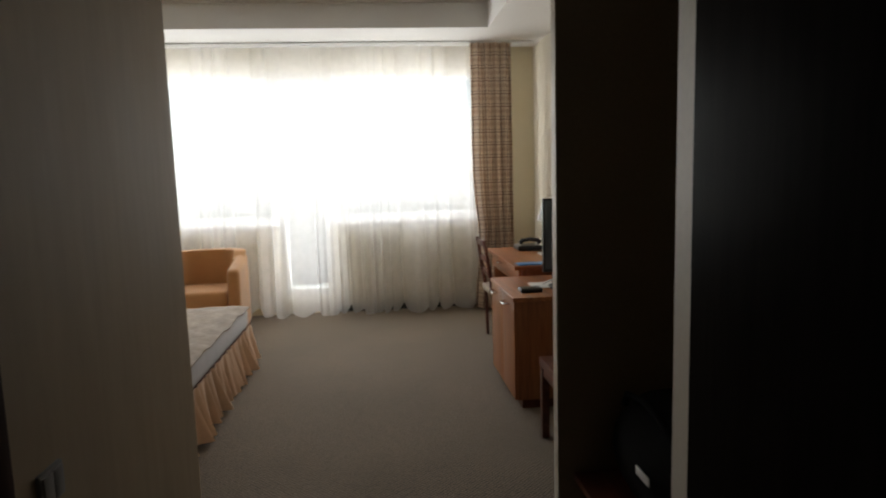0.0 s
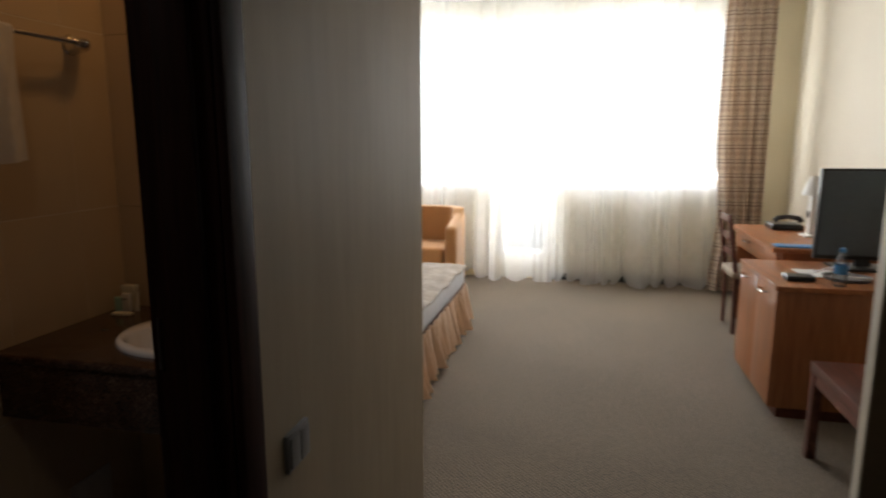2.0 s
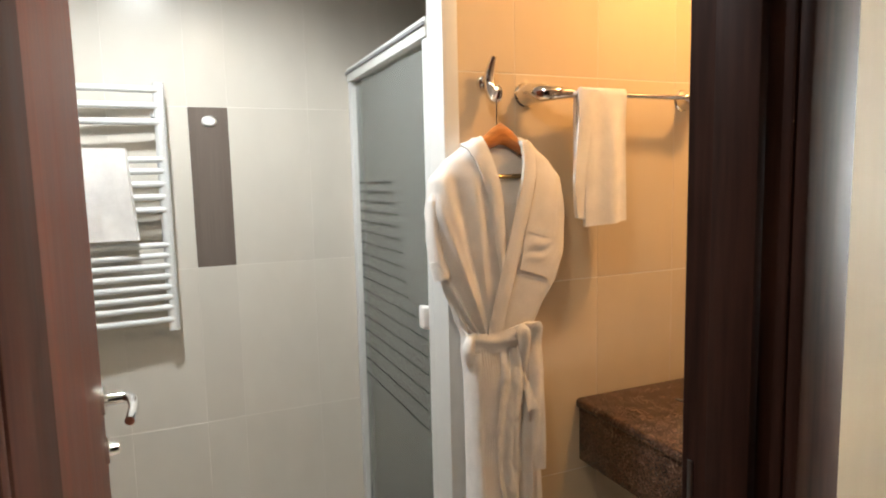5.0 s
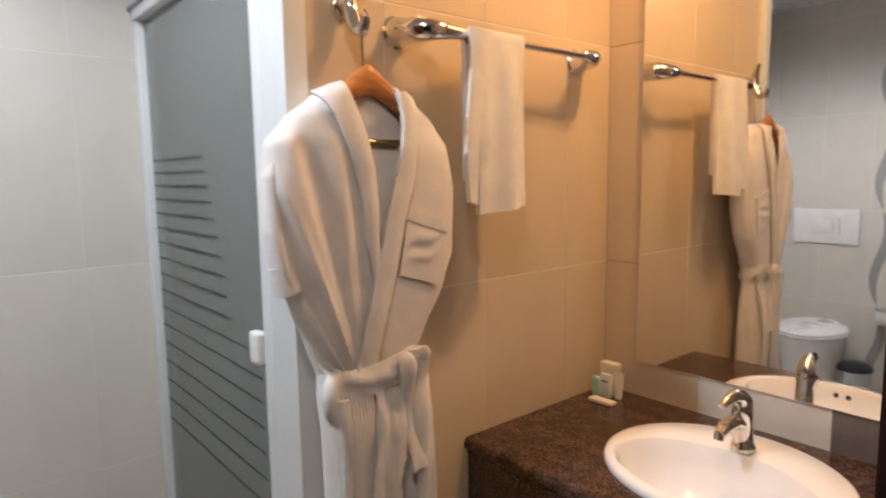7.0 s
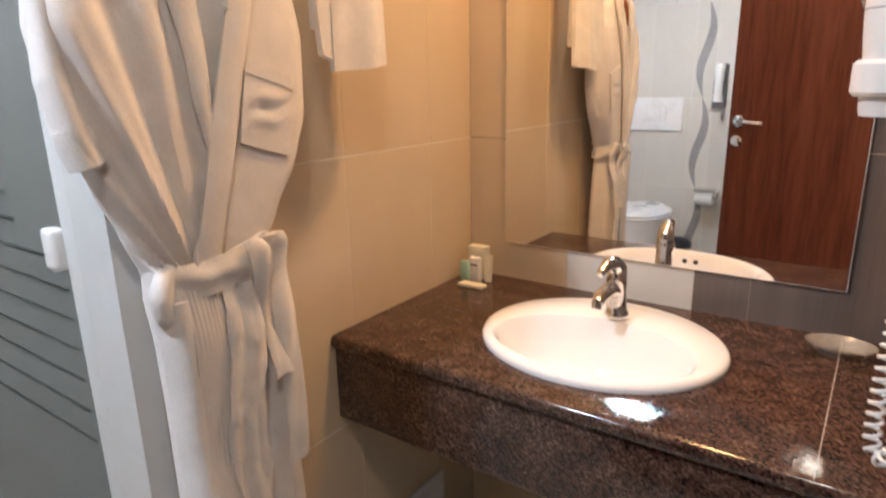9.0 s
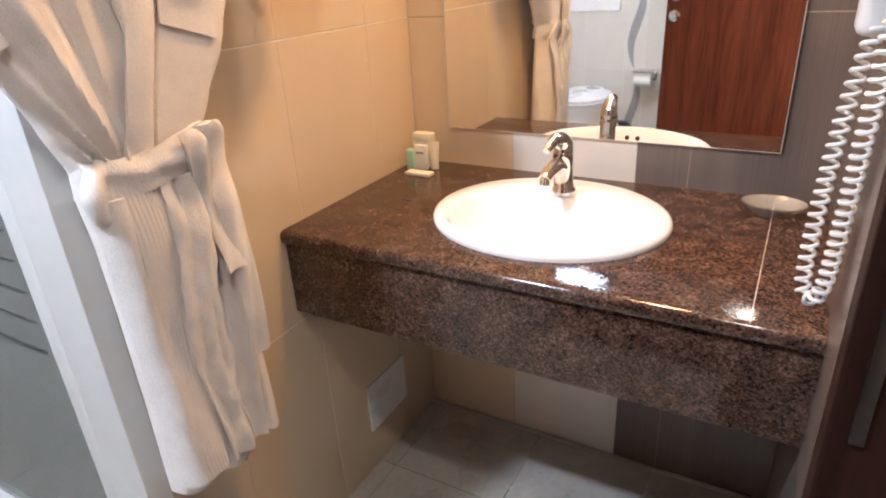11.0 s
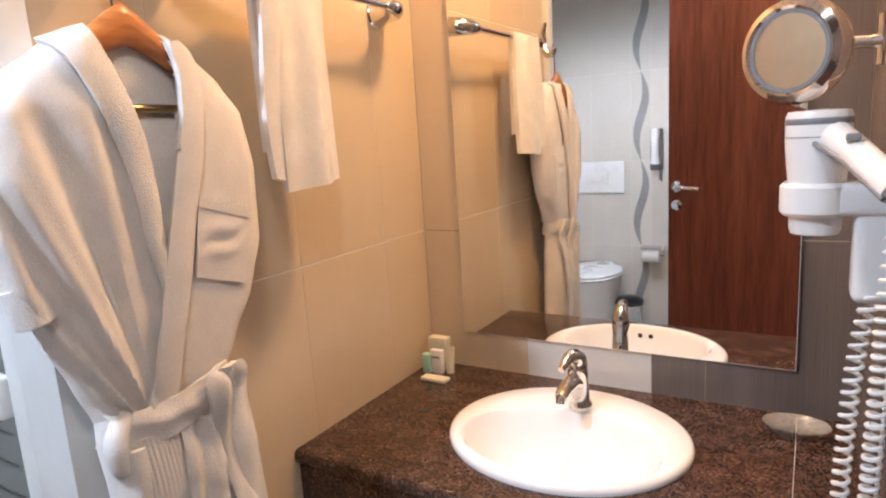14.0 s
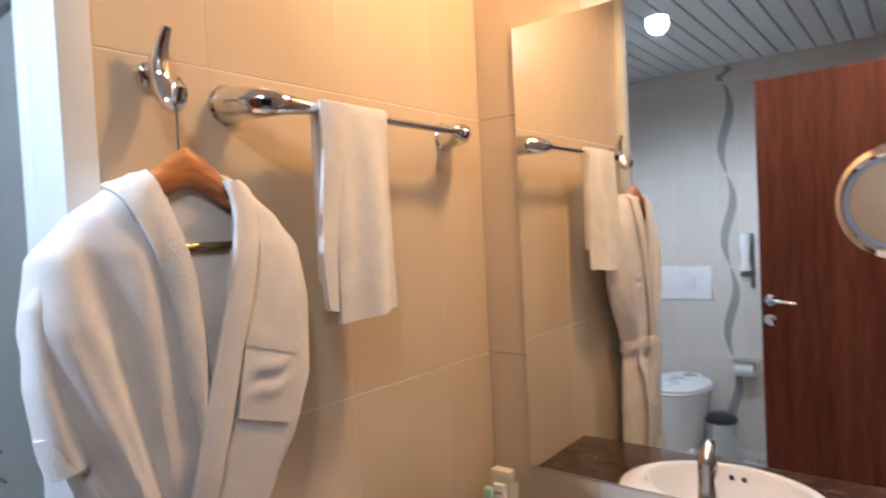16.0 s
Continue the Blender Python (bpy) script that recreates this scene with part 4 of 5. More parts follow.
dish = solid("soap_dish", lathe([(0.0, 0.004), (0.03, 0.006), (0.05, 0.018), (0.056, 0.022), (0.054, 0.019), (0.036, 0.0), (0.0, 0.0)], (-0.968, 2.526, CZ), seg=32, squash=(1.08, 0.80)), FROSTED, "frosted glass soap dish on the granite", "soap dish")

am = thing("toiletry_set", (-1.815, 2.5540, CZ), "small toiletry bottles and carton standing in the counter corner", "toiletries")
part("carton", box((-1.838, 2.5600, CZ), (-1.778, 2.5900, CZ + 0.094), 0.002), CREAM_CARD, am, "cream card carton")
part("carton_lid", box((-1.8395, 2.5590, CZ + 0.082), (-1.7765, 2.5910, CZ + 0.106), 0.002), CREAM_CARD, am)
part("bottle", box((-1.842, 2.518, CZ), (-1.812, 2.540, CZ + 0.064), 0.006, 3), MINT, am, "pale mint shampoo bottle")
part("bottle", box((-1.815, 2.5260, CZ), (-1.775, 2.5460, CZ + 0.078), 0.005), PAPER, am, "white printed bottle")
part("writing", box((-1.808, 2.5250, CZ + 0.052), (-1.783, 2.5262, CZ + 0.058)), GREY_PLASTIC, am)
part("tube", sheet(lambda u, v: (-1.758 + (0.013 + 0.006 * v) * math.cos(2 * math.pi * u), 2.548 + 0.010 * (1 - 0.85 * v) * math.sin(2 * math.pi * u), CZ + 0.002 + 0.088 * v), 20, 6, close_u=True), CREAM_CARD, am, "pale cream tube standing on its cap")
am.scale = (0.86, 0.86, 0.84)
solid("wrapped_soap", box((-1.815, 2.4760, CZ), (-1.742, 2.5060, CZ + 0.010), 0.004), CREAM_CARD, "thin wrapped soap lying on the granite", "soap")

solid("access_panel", box((TW - 0.001, 2.27, 0.13), (TW + 0.006, 2.45, 0.28), 0.002), WHITE_PLASTIC, "small white access panel under the counter", "access panel")
part("dark_inclusion", box((-1.722, 2.318, CZ + 0.0002), (-1.694, 2.334, CZ + 0.0006)), BLACK_PLASTIC, cnt)
mir = thing("wall_mirror_glass", (-1.36, MW, 1.47), "large frameless bevelled mirror above the basin", "mirror")
part("glass", box((-1.746, MW - 0.010, 0.929), (-0.974, MW - 0.004, 2.0), 0.0), MIRROR, mir)
part("edge", box((-1.7475, MW - 0.0095, 0.9275), (-1.7462, MW, 2.0015)), WHITE_ALU, mir)
part("edge", box((-0.9738, MW - 0.0095, 0.9275), (-0.9725, MW, 2.0015)), WHITE_ALU, mir)
part("edge", box((-1.7462, MW - 0.0095, 0.9275), (-0.9738, MW, 0.9288)), WHITE_ALU, mir)

# ---- towel wall ----
rail = thing("towel_rail", (TW, 2.2, 1.74), "chrome towel rail with flared wall plates", "towel rail")
RX, RZ = -1.775, 1.735
part("bar", tube([(RX, 1.95, RZ), (RX, 2.425, RZ)], 0.008, 14), CHROME, rail)
for y, s, flare in ((1.885, 1, 0.130), (2.462, -1, 0.060)):
    part("wall_plate", lathe([(0.0, 0.0), (0.033, 0.0), (0.034, 0.003), (0.031, 0.007), (0.0, 0.009)], (TW, y, RZ + 0.004), (1, 0, 0), 32), CHROME, rail, "round chrome wall plate")
    part("bracket", tube(*flowing([(TW + 0.004, y, RZ + 0.004), (TW + 0.030, y + s * 0.004, RZ + 0.004), (TW + 0.058, y + s * 0.014, RZ + 0.002), (RX - 0.006, y + s * 0.036, RZ), (RX, y + s * 0.07, RZ), (RX, y + s * (0.02 + flare), RZ)],
                                  [0.031, 0.028, 0.025, 0.021, 0.015, 0.0086], 36), 24), CHROME, rail, "chrome bracket flaring towards the wall")

hook = thing("robe_hook", (TW, 1.755, 1.76), "chrome wall hook holding the hanger", "hook")
part("plate", lathe([(0.0, 0.0), (0.022, 0.0), (0.020, 0.010), (0.0, 0.014)], (TW, 1.755, 1.765), (1, 0, 0), 24), CHROME, hook)
part("neck", tube([(TW, 1.756, 1.768), (TW + 0.030, 1.758, 1.766)], [0.016, 0.013], 16), CHROME, hook)
part("arm", tube(*flowing([(TW + 0.077, 1.763, 1.738), (TW + 0.069, 1.762, 1.719), (TW + 0.052, 1.760, 1.718), (TW + 0.036, 1.758, 1.742), (TW + 0.029, 1.757, 1.772), (TW + 0.034, 1.760, 1.802), (TW + 0.046, 1.764, 1.830)],
                          [0.008, 0.011, 0.014, 0.016, 0.0155, 0.011, 0.007], 36), 16), CHROME, hook, "upright chrome hook body")


def hanging_towel():
    y0, y1, front, behind, turn = 2.010, 2.158, 0.372, 0.30, 0.05

    def fn(u, v):
        s = v * (front + behind + turn) - behind
        f = 0.0
        if s < 0:
            x, z = RX - 0.017, RZ + 0.004 + s
        elif s < turn:
            a = s / turn * math.pi
            x, z = RX - 0.017 * math.cos(a), RZ + 0.004 + 0.015 * math.sin(a)
        else:
            f = (s - turn) / front
            x, z = RX + 0.017 + 0.022 * f * math.sin(u * 3.0 + 0.2) + 0.006 * min(1, f * 4) * math.sin(u * 11 + f * 2), RZ + 0.004 - (s - turn) + 0.012 * u * f
        return x, y0 + (y1 - y0) * u + 0.010 * f * math.sin(u * 3) - (0.010 if s < 0 else 0), z
    return sheet(fn, 26, 56, 0.014)


tw = thing("hand_towel", (RX, 2.08, 1.55), "white terry hand towel folded over the rail", "towel")
part("cloth", hanging_towel(), TERRY, tw)
part("folded_layer", sheet(lambda u, v: (RX + 0.012 + 0.006 * math.sin(u * 4 + v * 2), 1.984 + 0.074 * u + 0.010 * math.sin(v * 5 + 1) * (1 - u), 1.744 - 0.350 * v - 0.02 * u * v), 14, 30, 0.012), TERRY, tw, "inner fold of the towel")


# ---- bathrobe on its hanger ----
hg = thing("coat_hanger", (-1.775, 1.76, 1.64), "orange-brown wooden coat hanger on the wall hook", "coat hanger")
HX = -1.788
part("wire_hook", tube([(HX, 1.755, 1.64), (HX, 1.755, 1.70), (HX, 1.752, 1.735), (HX, 1.762, 1.752), (HX, 1.772, 1.74), (HX, 1.771, 1.728)], 0.0017, 8), CHROME, hg)
part("yoke", sheet(lambda u, v: (HX + 0.010 + 0.011 * math.cos(2 * math.pi * v), 1.760 + 0.115 * (2 * u - 1), 1.624 - 0.085 * abs(2 * u - 1) ** 1.3 + (0.026 * (1 - 0.6 * abs(2 * u - 1)) + 0.003) * math.sin(2 * math.pi * v)), 40, 14), HANGER_WOOD, hg)
part("trouser_bar", tube([(HX + 0.012, 1.69, 1.512), (HX + 0.012, 1.85, 1.512)], 0.006, 10), BRASS, hg, "golden cross bar")

SIL = [(1.615, 1.690, 1.832, 0.030), (1.590, 1.652, 1.872, 0.037), (1.550, 1.600, 1.918, 0.044), (1.505, 1.560, 1.952, 0.050), (1.42, 1.548, 1.966, 0.054), (1.30, 1.566, 1.960, 0.055),
       (1.22, 1.594, 1.928, 0.055), (1.15, 1.622, 1.882, 0.052), (1.085, 1.645, 1.846, 0.046), (1.05, 1.643, 1.845, 0.046), (0.97, 1.650, 1.858, 0.052), (0.85, 1.652, 1.868, 0.056),
       (0.70, 1.652, 1.874, 0.060), (0.52, 1.650, 1.880, 0.062)]
ROBE_X = -1.800


def robe_row(z):
    for a, b in zip(SIL, SIL[1:]):
        if b[0] <= z <= a[0]:
            k = (a[0] - z) / (a[0] - b[0])
            k = k * k * (3 - 2 * k) * 0.4 + k * 0.6
            return [p + (q - p) * k for p, q in zip(a[1:], b[1:])]
    return list(SIL[0][1:]) if z > SIL[0][0] else list(SIL[-1][1:])


def along(line, z):
    """y on a line of (y, z) points that falls with z."""
    for a, b in zip(line, line[1:]):
        if b[1] <= z <= a[1]:
            return a[0] + (b[0] - a[0]) * (a[1] - z) / (a[1] - b[1])
    return line[0][0] if z > line[0][1] else line[-1][0]


V_LEFT = [(1.698, 1.612), (1.716, 1.562), (1.729, 1.52), (1.741, 1.462), (1.745, 1.394), (1.742, 1.317), (1.738, 1.286)]
V_RIGHT = [(1.806, 1.612), (1.810, 1.584), (1.808, 1.538), (1.787, 1.453), (1.755, 1.346), (1.740, 1.286)]


def robe_front(y, z, lift=0.0):
    """The depth of the robe's front at a place, with its folds running to the belt."""
    yl, yr, d = robe_row(z)
    u = max(0.0, min(1.0, (y - yl) / (yr - yl)))
    e = max(0.0, 1 - abs(2 * u - 1) ** 7.0) ** 0.6
    fold = 0.0
    if z > 1.078:
        th = (y - 1.730) / (z - 1.00)
        far = min(1.0, max(0.0, (1.575 - z) / 0.10))
        left = min(1.0, max(0.0, (along(V_LEFT, z) - 0.026 - y) / 0.03))
        right = min(1.0, max(0.0, (y - 1.915) / 0.03))
        wavy = math.sin(th * 34 + 1.6 * math.sin(th * 9) + 0.8) + 0.25 * math.sin(th * 63 + 2.0 + z * 3)
        fold = far * left * 0.0095 * wavy + far * right * 0.004 * math.sin(u * 46)
        fold += 0.004 * math.sin(u * 4.0 + z * 3) * far
    else:
        k = min(1.0, (1.078 - z) / 0.1)
        right = min(1.0, max(0.0, (y - 1.760) / 0.02))
        fold = k * right * (0.012 * math.sin(y * 118 + 1.2 * math.sin(z * 4)) + 0.005 * math.sin(y * 231 + z * 3))
        fold += k * 0.006 * math.sin(z * 11 + y * 20)
    return ROBE_X + (d + fold) * e + lift


def robe_body(u, v):
    z = 1.615 - v * 1.095
    yl, yr, d = robe_row(z)
    a = 2 * math.pi * u
    c = math.cos(a)
    y = (yl + yr) / 2 - (yr - yl) / 2 * abs(c) ** 0.8 * (1 if c > 0 else -1)
    if math.sin(a) >= 0:
        x = robe_front(y, z)
    else:
        x = max(ROBE_X + 0.030 * math.sin(a), TW + 0.012)
    return x, y, z + (0.012 * math.sin(y * 60) if v > 0.98 else 0)


def robe_shell():
    bm = sheet(robe_body, 160, 120, close_u=True)
    gone = []
    for f in bm.faces:
        c = f.calc_center_median()
        if c.z > 1.325 and c.x > ROBE_X + 0.006 and along(V_LEFT, c.z) - 0.004 < c.y < along(V_RIGHT, c.z) + 0.004:
            gone.append(f)
    bmesh.ops.delete(bm, geom=gone, context="FACES")
    return bm


def band(pts, width, lift, seg=40, thick=0.010, taper=0.0):
    """A strip of cloth lying on the robe's front along (y, z) points."""
    P = [Vector((p[0], p[1])) for p in pts]
    lens = [0.0]
    for a, b in zip(P, P[1:]):
        lens.append(lens[-1] + (b - a).length)

    def at(t):
        s = t * lens[-1]
        for i in range(len(P) - 1):
            if s <= lens[i + 1] + 1e-9:
                return P[i].lerp(P[i + 1], (s - lens[i]) / max(1e-9, lens[i + 1] - lens[i]))
        return P[-1]

    def fn(u, v):
        p, q = at(v), at(min(1, v + 0.02)) - at(max(0, v - 0.02))
        nrm = Vector((-q.y, q.x)).normalized()
        c = p + nrm * width * (1 - taper * v) * (u - 0.5)
        puff = 0.004 * math.sin(math.pi * u) + 0.0008 * math.sin(v * 17 + u * 3)
        return robe_front(c.x, c.y, lift + puff), c.x, c.y
    return sheet(fn, 8, seg, thick)


robe = thing("bathrobe", (ROBE_X, 1.76, 0.52), "white belted terry bathrobe hanging from the wall hook", "bathrobe")
part("body", robe_shell(), WAFFLE, robe)
part("lapel", band([(1.676, 1.603), (1.694, 1.562), (1.709, 1.52), (1.725, 1.462), (1.733, 1.394), (1.736, 1.33), (1.743, 1.28), (1.750, 1.245)], 0.050, 0.003, 56, 0.007, 0.75), TERRY, robe, "folded-back white terry lapel")
part("lapel", band([(1.822, 1.606), (1.828, 1.575), (1.8265, 1.535), (1.8070, 1.452), (1.782, 1.36), (1.762, 1.281), (1.738, 1.188), (1.722, 1.118), (1.715, 1.085)], 0.040, 0.014, 56, 0.008), WAFFLE, robe, "overlapping front lapel")
part("lapel_edge", band([(1.807, 1.606), (1.810, 1.575), (1.807, 1.535), (1.797, 1.49), (1.786, 1.452)], 0.008, 0.016, 40, 0.008, 0.4), TERRY, robe, "raised lapel edge")
part("lapel_seam", band([(1.842, 1.60), (1.848, 1.55), (1.840, 1.49), (1.828, 1.452), (1.803, 1.36), (1.783, 1.281), (1.759, 1.188), (1.742, 1.115)], 0.003, 0.008, 48, 0.004), WAFFLE, robe)


def lining(u, v):
    """The inside of the back, coming forward to meet the lapels."""
    y, z = 1.672 + 0.165 * u - 0.03 * v * (u - 0.5), 1.598 - 0.30 * v
    k = min(1.0, max(0.0, (v - 0.28) / 0.25))
    return ROBE_X + 0.012 + k * max(0.0, robe_front(y, z) - ROBE_X - 0.026), y, z


part("lining", sheet(lining, 16, 30, 0.002), WAFFLE, robe, "inside of the back below the collar")
part("front_edge", band([(1.662, 1.05), (1.664, 0.95), (1.666, 0.80), (1.666, 0.66), (1.664, 0.54)], 0.022, 0.006), TERRY, robe, "white terry edge")


def ribbed_front(u, v):
    """The woven inner border of the front, ribbed where it leaves the belt."""
    y, z = 1.672 + 0.056 * u + 0.006 * math.sin(v * 6), 1.060 - 0.52 * v
    rib = 0.0012 * math.sin(u * 52) * max(0.0, 0.35 + 0.65 * math.sin(v * 13 + 1.2)) + 0.003 * math.sin(v * 9 + u * 2)
    return robe_front(y, z, 0.006 + rib), y, z


def rumpled_front(u, v):
    """The terry inside of the front, turned out and crumpled."""
    y, z = 1.722 + 0.062 * u + 0.010 * math.sin(v * 7 + 1), 1.055 - 0.515 * v
    p = noise.noise(Vector((u * 2.2, v * 9.0, 4.0))) + 0.5 * noise.noise(Vector((u * 5.0, v * 21.0, 9.0)))
    return robe_front(y, z, 0.009 + 0.006 * p + 0.004 * math.sin(u * 11 + v * 2)), y, z


part("front_border", sheet(ribbed_front, 60, 60, 0.004), WAFFLE, robe, "ribbed woven front border")
part("turned_front", sheet(rumpled_front, 26, 90, 0.006), TERRY, robe, "crumpled white terry lining turned outwards")


def pocket_at(u, v, lift):
    """A patch hanging slightly askew on the front."""
    y = 1.815 + 0.091 * u - 0.020 * v
    z = 1.386 - 0.030 * u - 0.122 * v
    k = v + 0.45 * u + 0.05 * math.sin(u * 7)
    crease = (0.0050 * math.exp(-((k - 0.55) / 0.09) ** 2) + 0.0040 * math.exp(-((k - 0.85) / 0.08) ** 2) - 0.002 * math.exp(-((k - 0.70) / 0.07) ** 2)) * math.sin(math.pi * u) * math.sin(math.pi * v)
    return robe_front(y, z, lift + crease), y, z


pk = part("pocket", sheet(lambda u, v: pocket_at(u, v, 0.0025), 28, 28, 0.003), WAFFLE, robe, "patch pocket with creases")
part("pocket_hem", sheet(lambda u, v: pocket_at(u * 1.02 - 0.01, v * 0.17 - 0.02, 0.0045), 20, 4, 0.003), TERRY, pk)


def sleeve(side):
    if side < 0:
        pts = [(ROBE_X + 0.008, 1.596, 1.520), (ROBE_X + 0.010, 1.569, 1.45), (ROBE_X + 0.014, 1.567, 1.36), (ROBE_X + 0.018, 1.576, 1.29), (ROBE_X + 0.019, 1.584, 1.255)]
        rs = [0.018, 0.024, 0.025, 0.026, 0.025]
    else:
        pts = [(ROBE_X + 0.004, 1.925, 1.51), (ROBE_X + 0.004, 1.950, 1.42), (ROBE_X + 0.006, 1.948, 1.31), (ROBE_X + 0.008, 1.925, 1.235), (ROBE_X + 0.010, 1.915, 1.215)]
        rs = [0.016, 0.020, 0.020, 0.020, 0.016]
    n = 30
    P = [Vector(p) for p in pts]

    def fn(u, v):
        t = v * (len(P) - 1)
        i = min(int(t), len(P) - 2)
        k = t - i
        k = k * k * (3 - 2 * k)
        c, r = P[i].lerp(P[i + 1], k), rs[i] + (rs[i + 1] - rs[i]) * k
        a = 2 * math.pi * u
        r *= 1 + 0.08 * math.sin(a * 3 + v * 4) + 0.02 * math.sin(v * 14)
        return max(TW + 0.012, c.x + r * math.sin(a)), c.y + r * 0.8 * math.cos(a), c.z
    return sheet(fn, 32, n, close_u=True)


part("sleeve", sleeve(-1), WAFFLE, robe)
part("sleeve", sleeve(1), WAFFLE, robe)
cuff = part("cuff", tube([(ROBE_X + 0.018, 1.575, 1.300), (ROBE_X + 0.020, 1.579, 1.278), (ROBE_X + 0.022, 1.586, 1.252)], [0.0235, 0.0245, 0.0245], 22), TERRY, robe, "turned-back terry cuff")


def belt_ring(u, v):
    a = 2 * math.pi * u
    sn = math.sin(a)
    y = 1.750 - 0.105 * math.cos(a)
    z = 1.082 + 0.10 * (y - 1.747) + 0.027 * (2 * v - 1) + 0.003 * math.sin(a * 3 + 1)
    crease = 0.0022 * math.sin(v * 9 + a * 2) + 0.0015 * math.sin(a * 11 + v * 5)
    x = ROBE_X + (0.066 if sn > 0 else 0.040) * abs(sn) ** 0.75 * (1 if sn > 0 else -1) + 0.007 * math.sin(math.pi * v) + crease
    return max(x, TW + 0.01), y, z


def belt_strip(line, width, lift, puff=0.006):
    """A flat belt end that lies on the robe along (y, z, lift) points."""
    mid, _ = flowing([(p[2], p[0], p[1]) for p in line], [1] * len(line), 48)

    def fn(u, v):
        p = mid[round(v * 48)]
        y = p.y + width * (u - 0.5) * (1 + 0.15 * math.sin(v * 7))
        z = p.z + 0.006 * math.sin(math.pi * u)
        return robe_front(p.y, p.z, lift + p.x + puff * math.sin(math.pi * u) + 0.0025 * math.sin(u * 7 + v * 9)), y, z
    return sheet(fn, 10, 48, 0.008)


belt = part("belt", sheet(belt_ring, 96, 14, 0.006, close_u=True), TERRY, robe, "white terry belt tied at the waist")
part("belt_tail", belt_strip([(1.784, 1.116, 0.022), (1.790, 1.100, 0.030), (1.796, 1.070, 0.030), (1.803, 1.010, 0.022), (1.812, 0.930, 0.014), (1.818, 0.880, 0.010)], 0.036, 0.006), TERRY, belt, "hanging belt end")
part("belt_tail", belt_strip([(1.828, 1.116, 0.010), (1.833, 1.095, 0.014), (1.838, 1.050, 0.018), (1.838, 0.960, 0.012), (1.836, 0.820, 0.010), (1.838, 0.700, 0.008)], 0.040, 0.004), TERRY, belt, "hanging belt end")
part("belt_loop", tube(*flowing([(ROBE_X + 0.034, 1.678, 1.098), (ROBE_X + 0.040, 1.656, 1.084), (ROBE_X + 0.042, 1.646, 1.056), (ROBE_X + 0.040, 1.652, 1.028), (ROBE_X + 0.034, 1.672, 1.018)], [0.010, 0.015, 0.017, 0.016, 0.010], 36), 18), TERRY, belt, "drooping loop of the belt")

# ---- shower ----
sho = thing("shower_enclosure", (-2.38, SH, 0), "white-framed shower enclosure with striped frosted glass", "shower")
ZB, ZT = 0.13, 1.955
part("post", box((-1.944, SH - 0.035, ZB), (TW + 0.022, SH + 0.010, BC), 0.003), WHITE_ALU, sho, "wide flat white wall profile")
sd = part("door", box((-1.988, SH - 0.033, ZB + 0.038), (-1.9455, SH + 0.002, ZT - 0.055), 0.003), WHITE_ALU, sho, "sliding door stile")
part("top_rail", box((FW + 0.003, SH - 0.040, ZT - 0.055), (-1.9455, SH + 0.012, ZT), 0.006), WHITE_ALU, sho)
part("track", box((FW + 0.003, SH - 0.046, ZT - 0.024), (-1.9455, SH - 0.040, ZT - 0.014), 0.001), GREY_PLASTIC, sho)
part("side_jamb", box((FW + 0.003, SH - 0.035, ZB), (FW + 0.045, SH + 0.010, ZT - 0.055), 0.006), WHITE_ALU, sho)
part("bottom_rail", box((FW + 0.045, SH - 0.035, ZB), (-1.9455, SH + 0.010, ZB + 0.038), 0.006), WHITE_ALU, sho)
gl = part("glass", box((FW + 0.045, SH - 0.014, ZB + 0.038), (-1.99, SH - 0.008, ZT - 0.055)), SHOWER_GLASS, sho, "grey-green frosted glass pane")
for i in range(17):
    z = 1.50 - 0.034 * i - 0.0009 * i * i
    w = 0.40 + 0.015 * i if i < 10 else 0.70
    th = 0.0062 * (1 - i / 22) if i < 10 else 0.0024
    part("stripe", box((FW + 0.05, SH - 0.0165, z), (FW + 0.05 + w, SH - 0.0145, z + th)), STRIPE_GLASS, gl)
part("handle", box((-2.022, SH - 0.052, 1.068), (-1.985, SH - 0.026, 1.138), 0.010, 3), WHITE_PLASTIC, sd, "small white pull handle")
tr = solid("shower_tray", box((FW + 0.002, SH - 0.05, 0.0), (TW - 0.092, MW - 0.002, 0.125), 0.012), CERAMIC, "white shower tray on the bathroom floor", "shower tray")
stand = thing("shower_set", (-2.3, MW, 1.2), "chrome hand shower on its riser rail", "shower set")
part("riser", tube([(-2.35, MW - 0.04, 1.0), (-2.35, MW - 0.04, 1.75)], 0.010), CHROME, stand)
part("mixer", tube([(-2.43, MW - 0.04, 1.0), (-2.27, MW - 0.04, 1.0)], 0.022), CHROME, stand)
part("head", lathe([(0.0, 0.0), (0.012, 0.0), (0.04, 0.05), (0.0, 0.055)], (-2.35, MW - 0.06, 1.76), (0, -0.8, -0.6)), CHROME, stand)
for z in (1.02, 1.73):
    part("bracket", tube([(-2.35, MW, z), (-2.35, MW - 0.04, z)], 0.012), CHROME, stand)

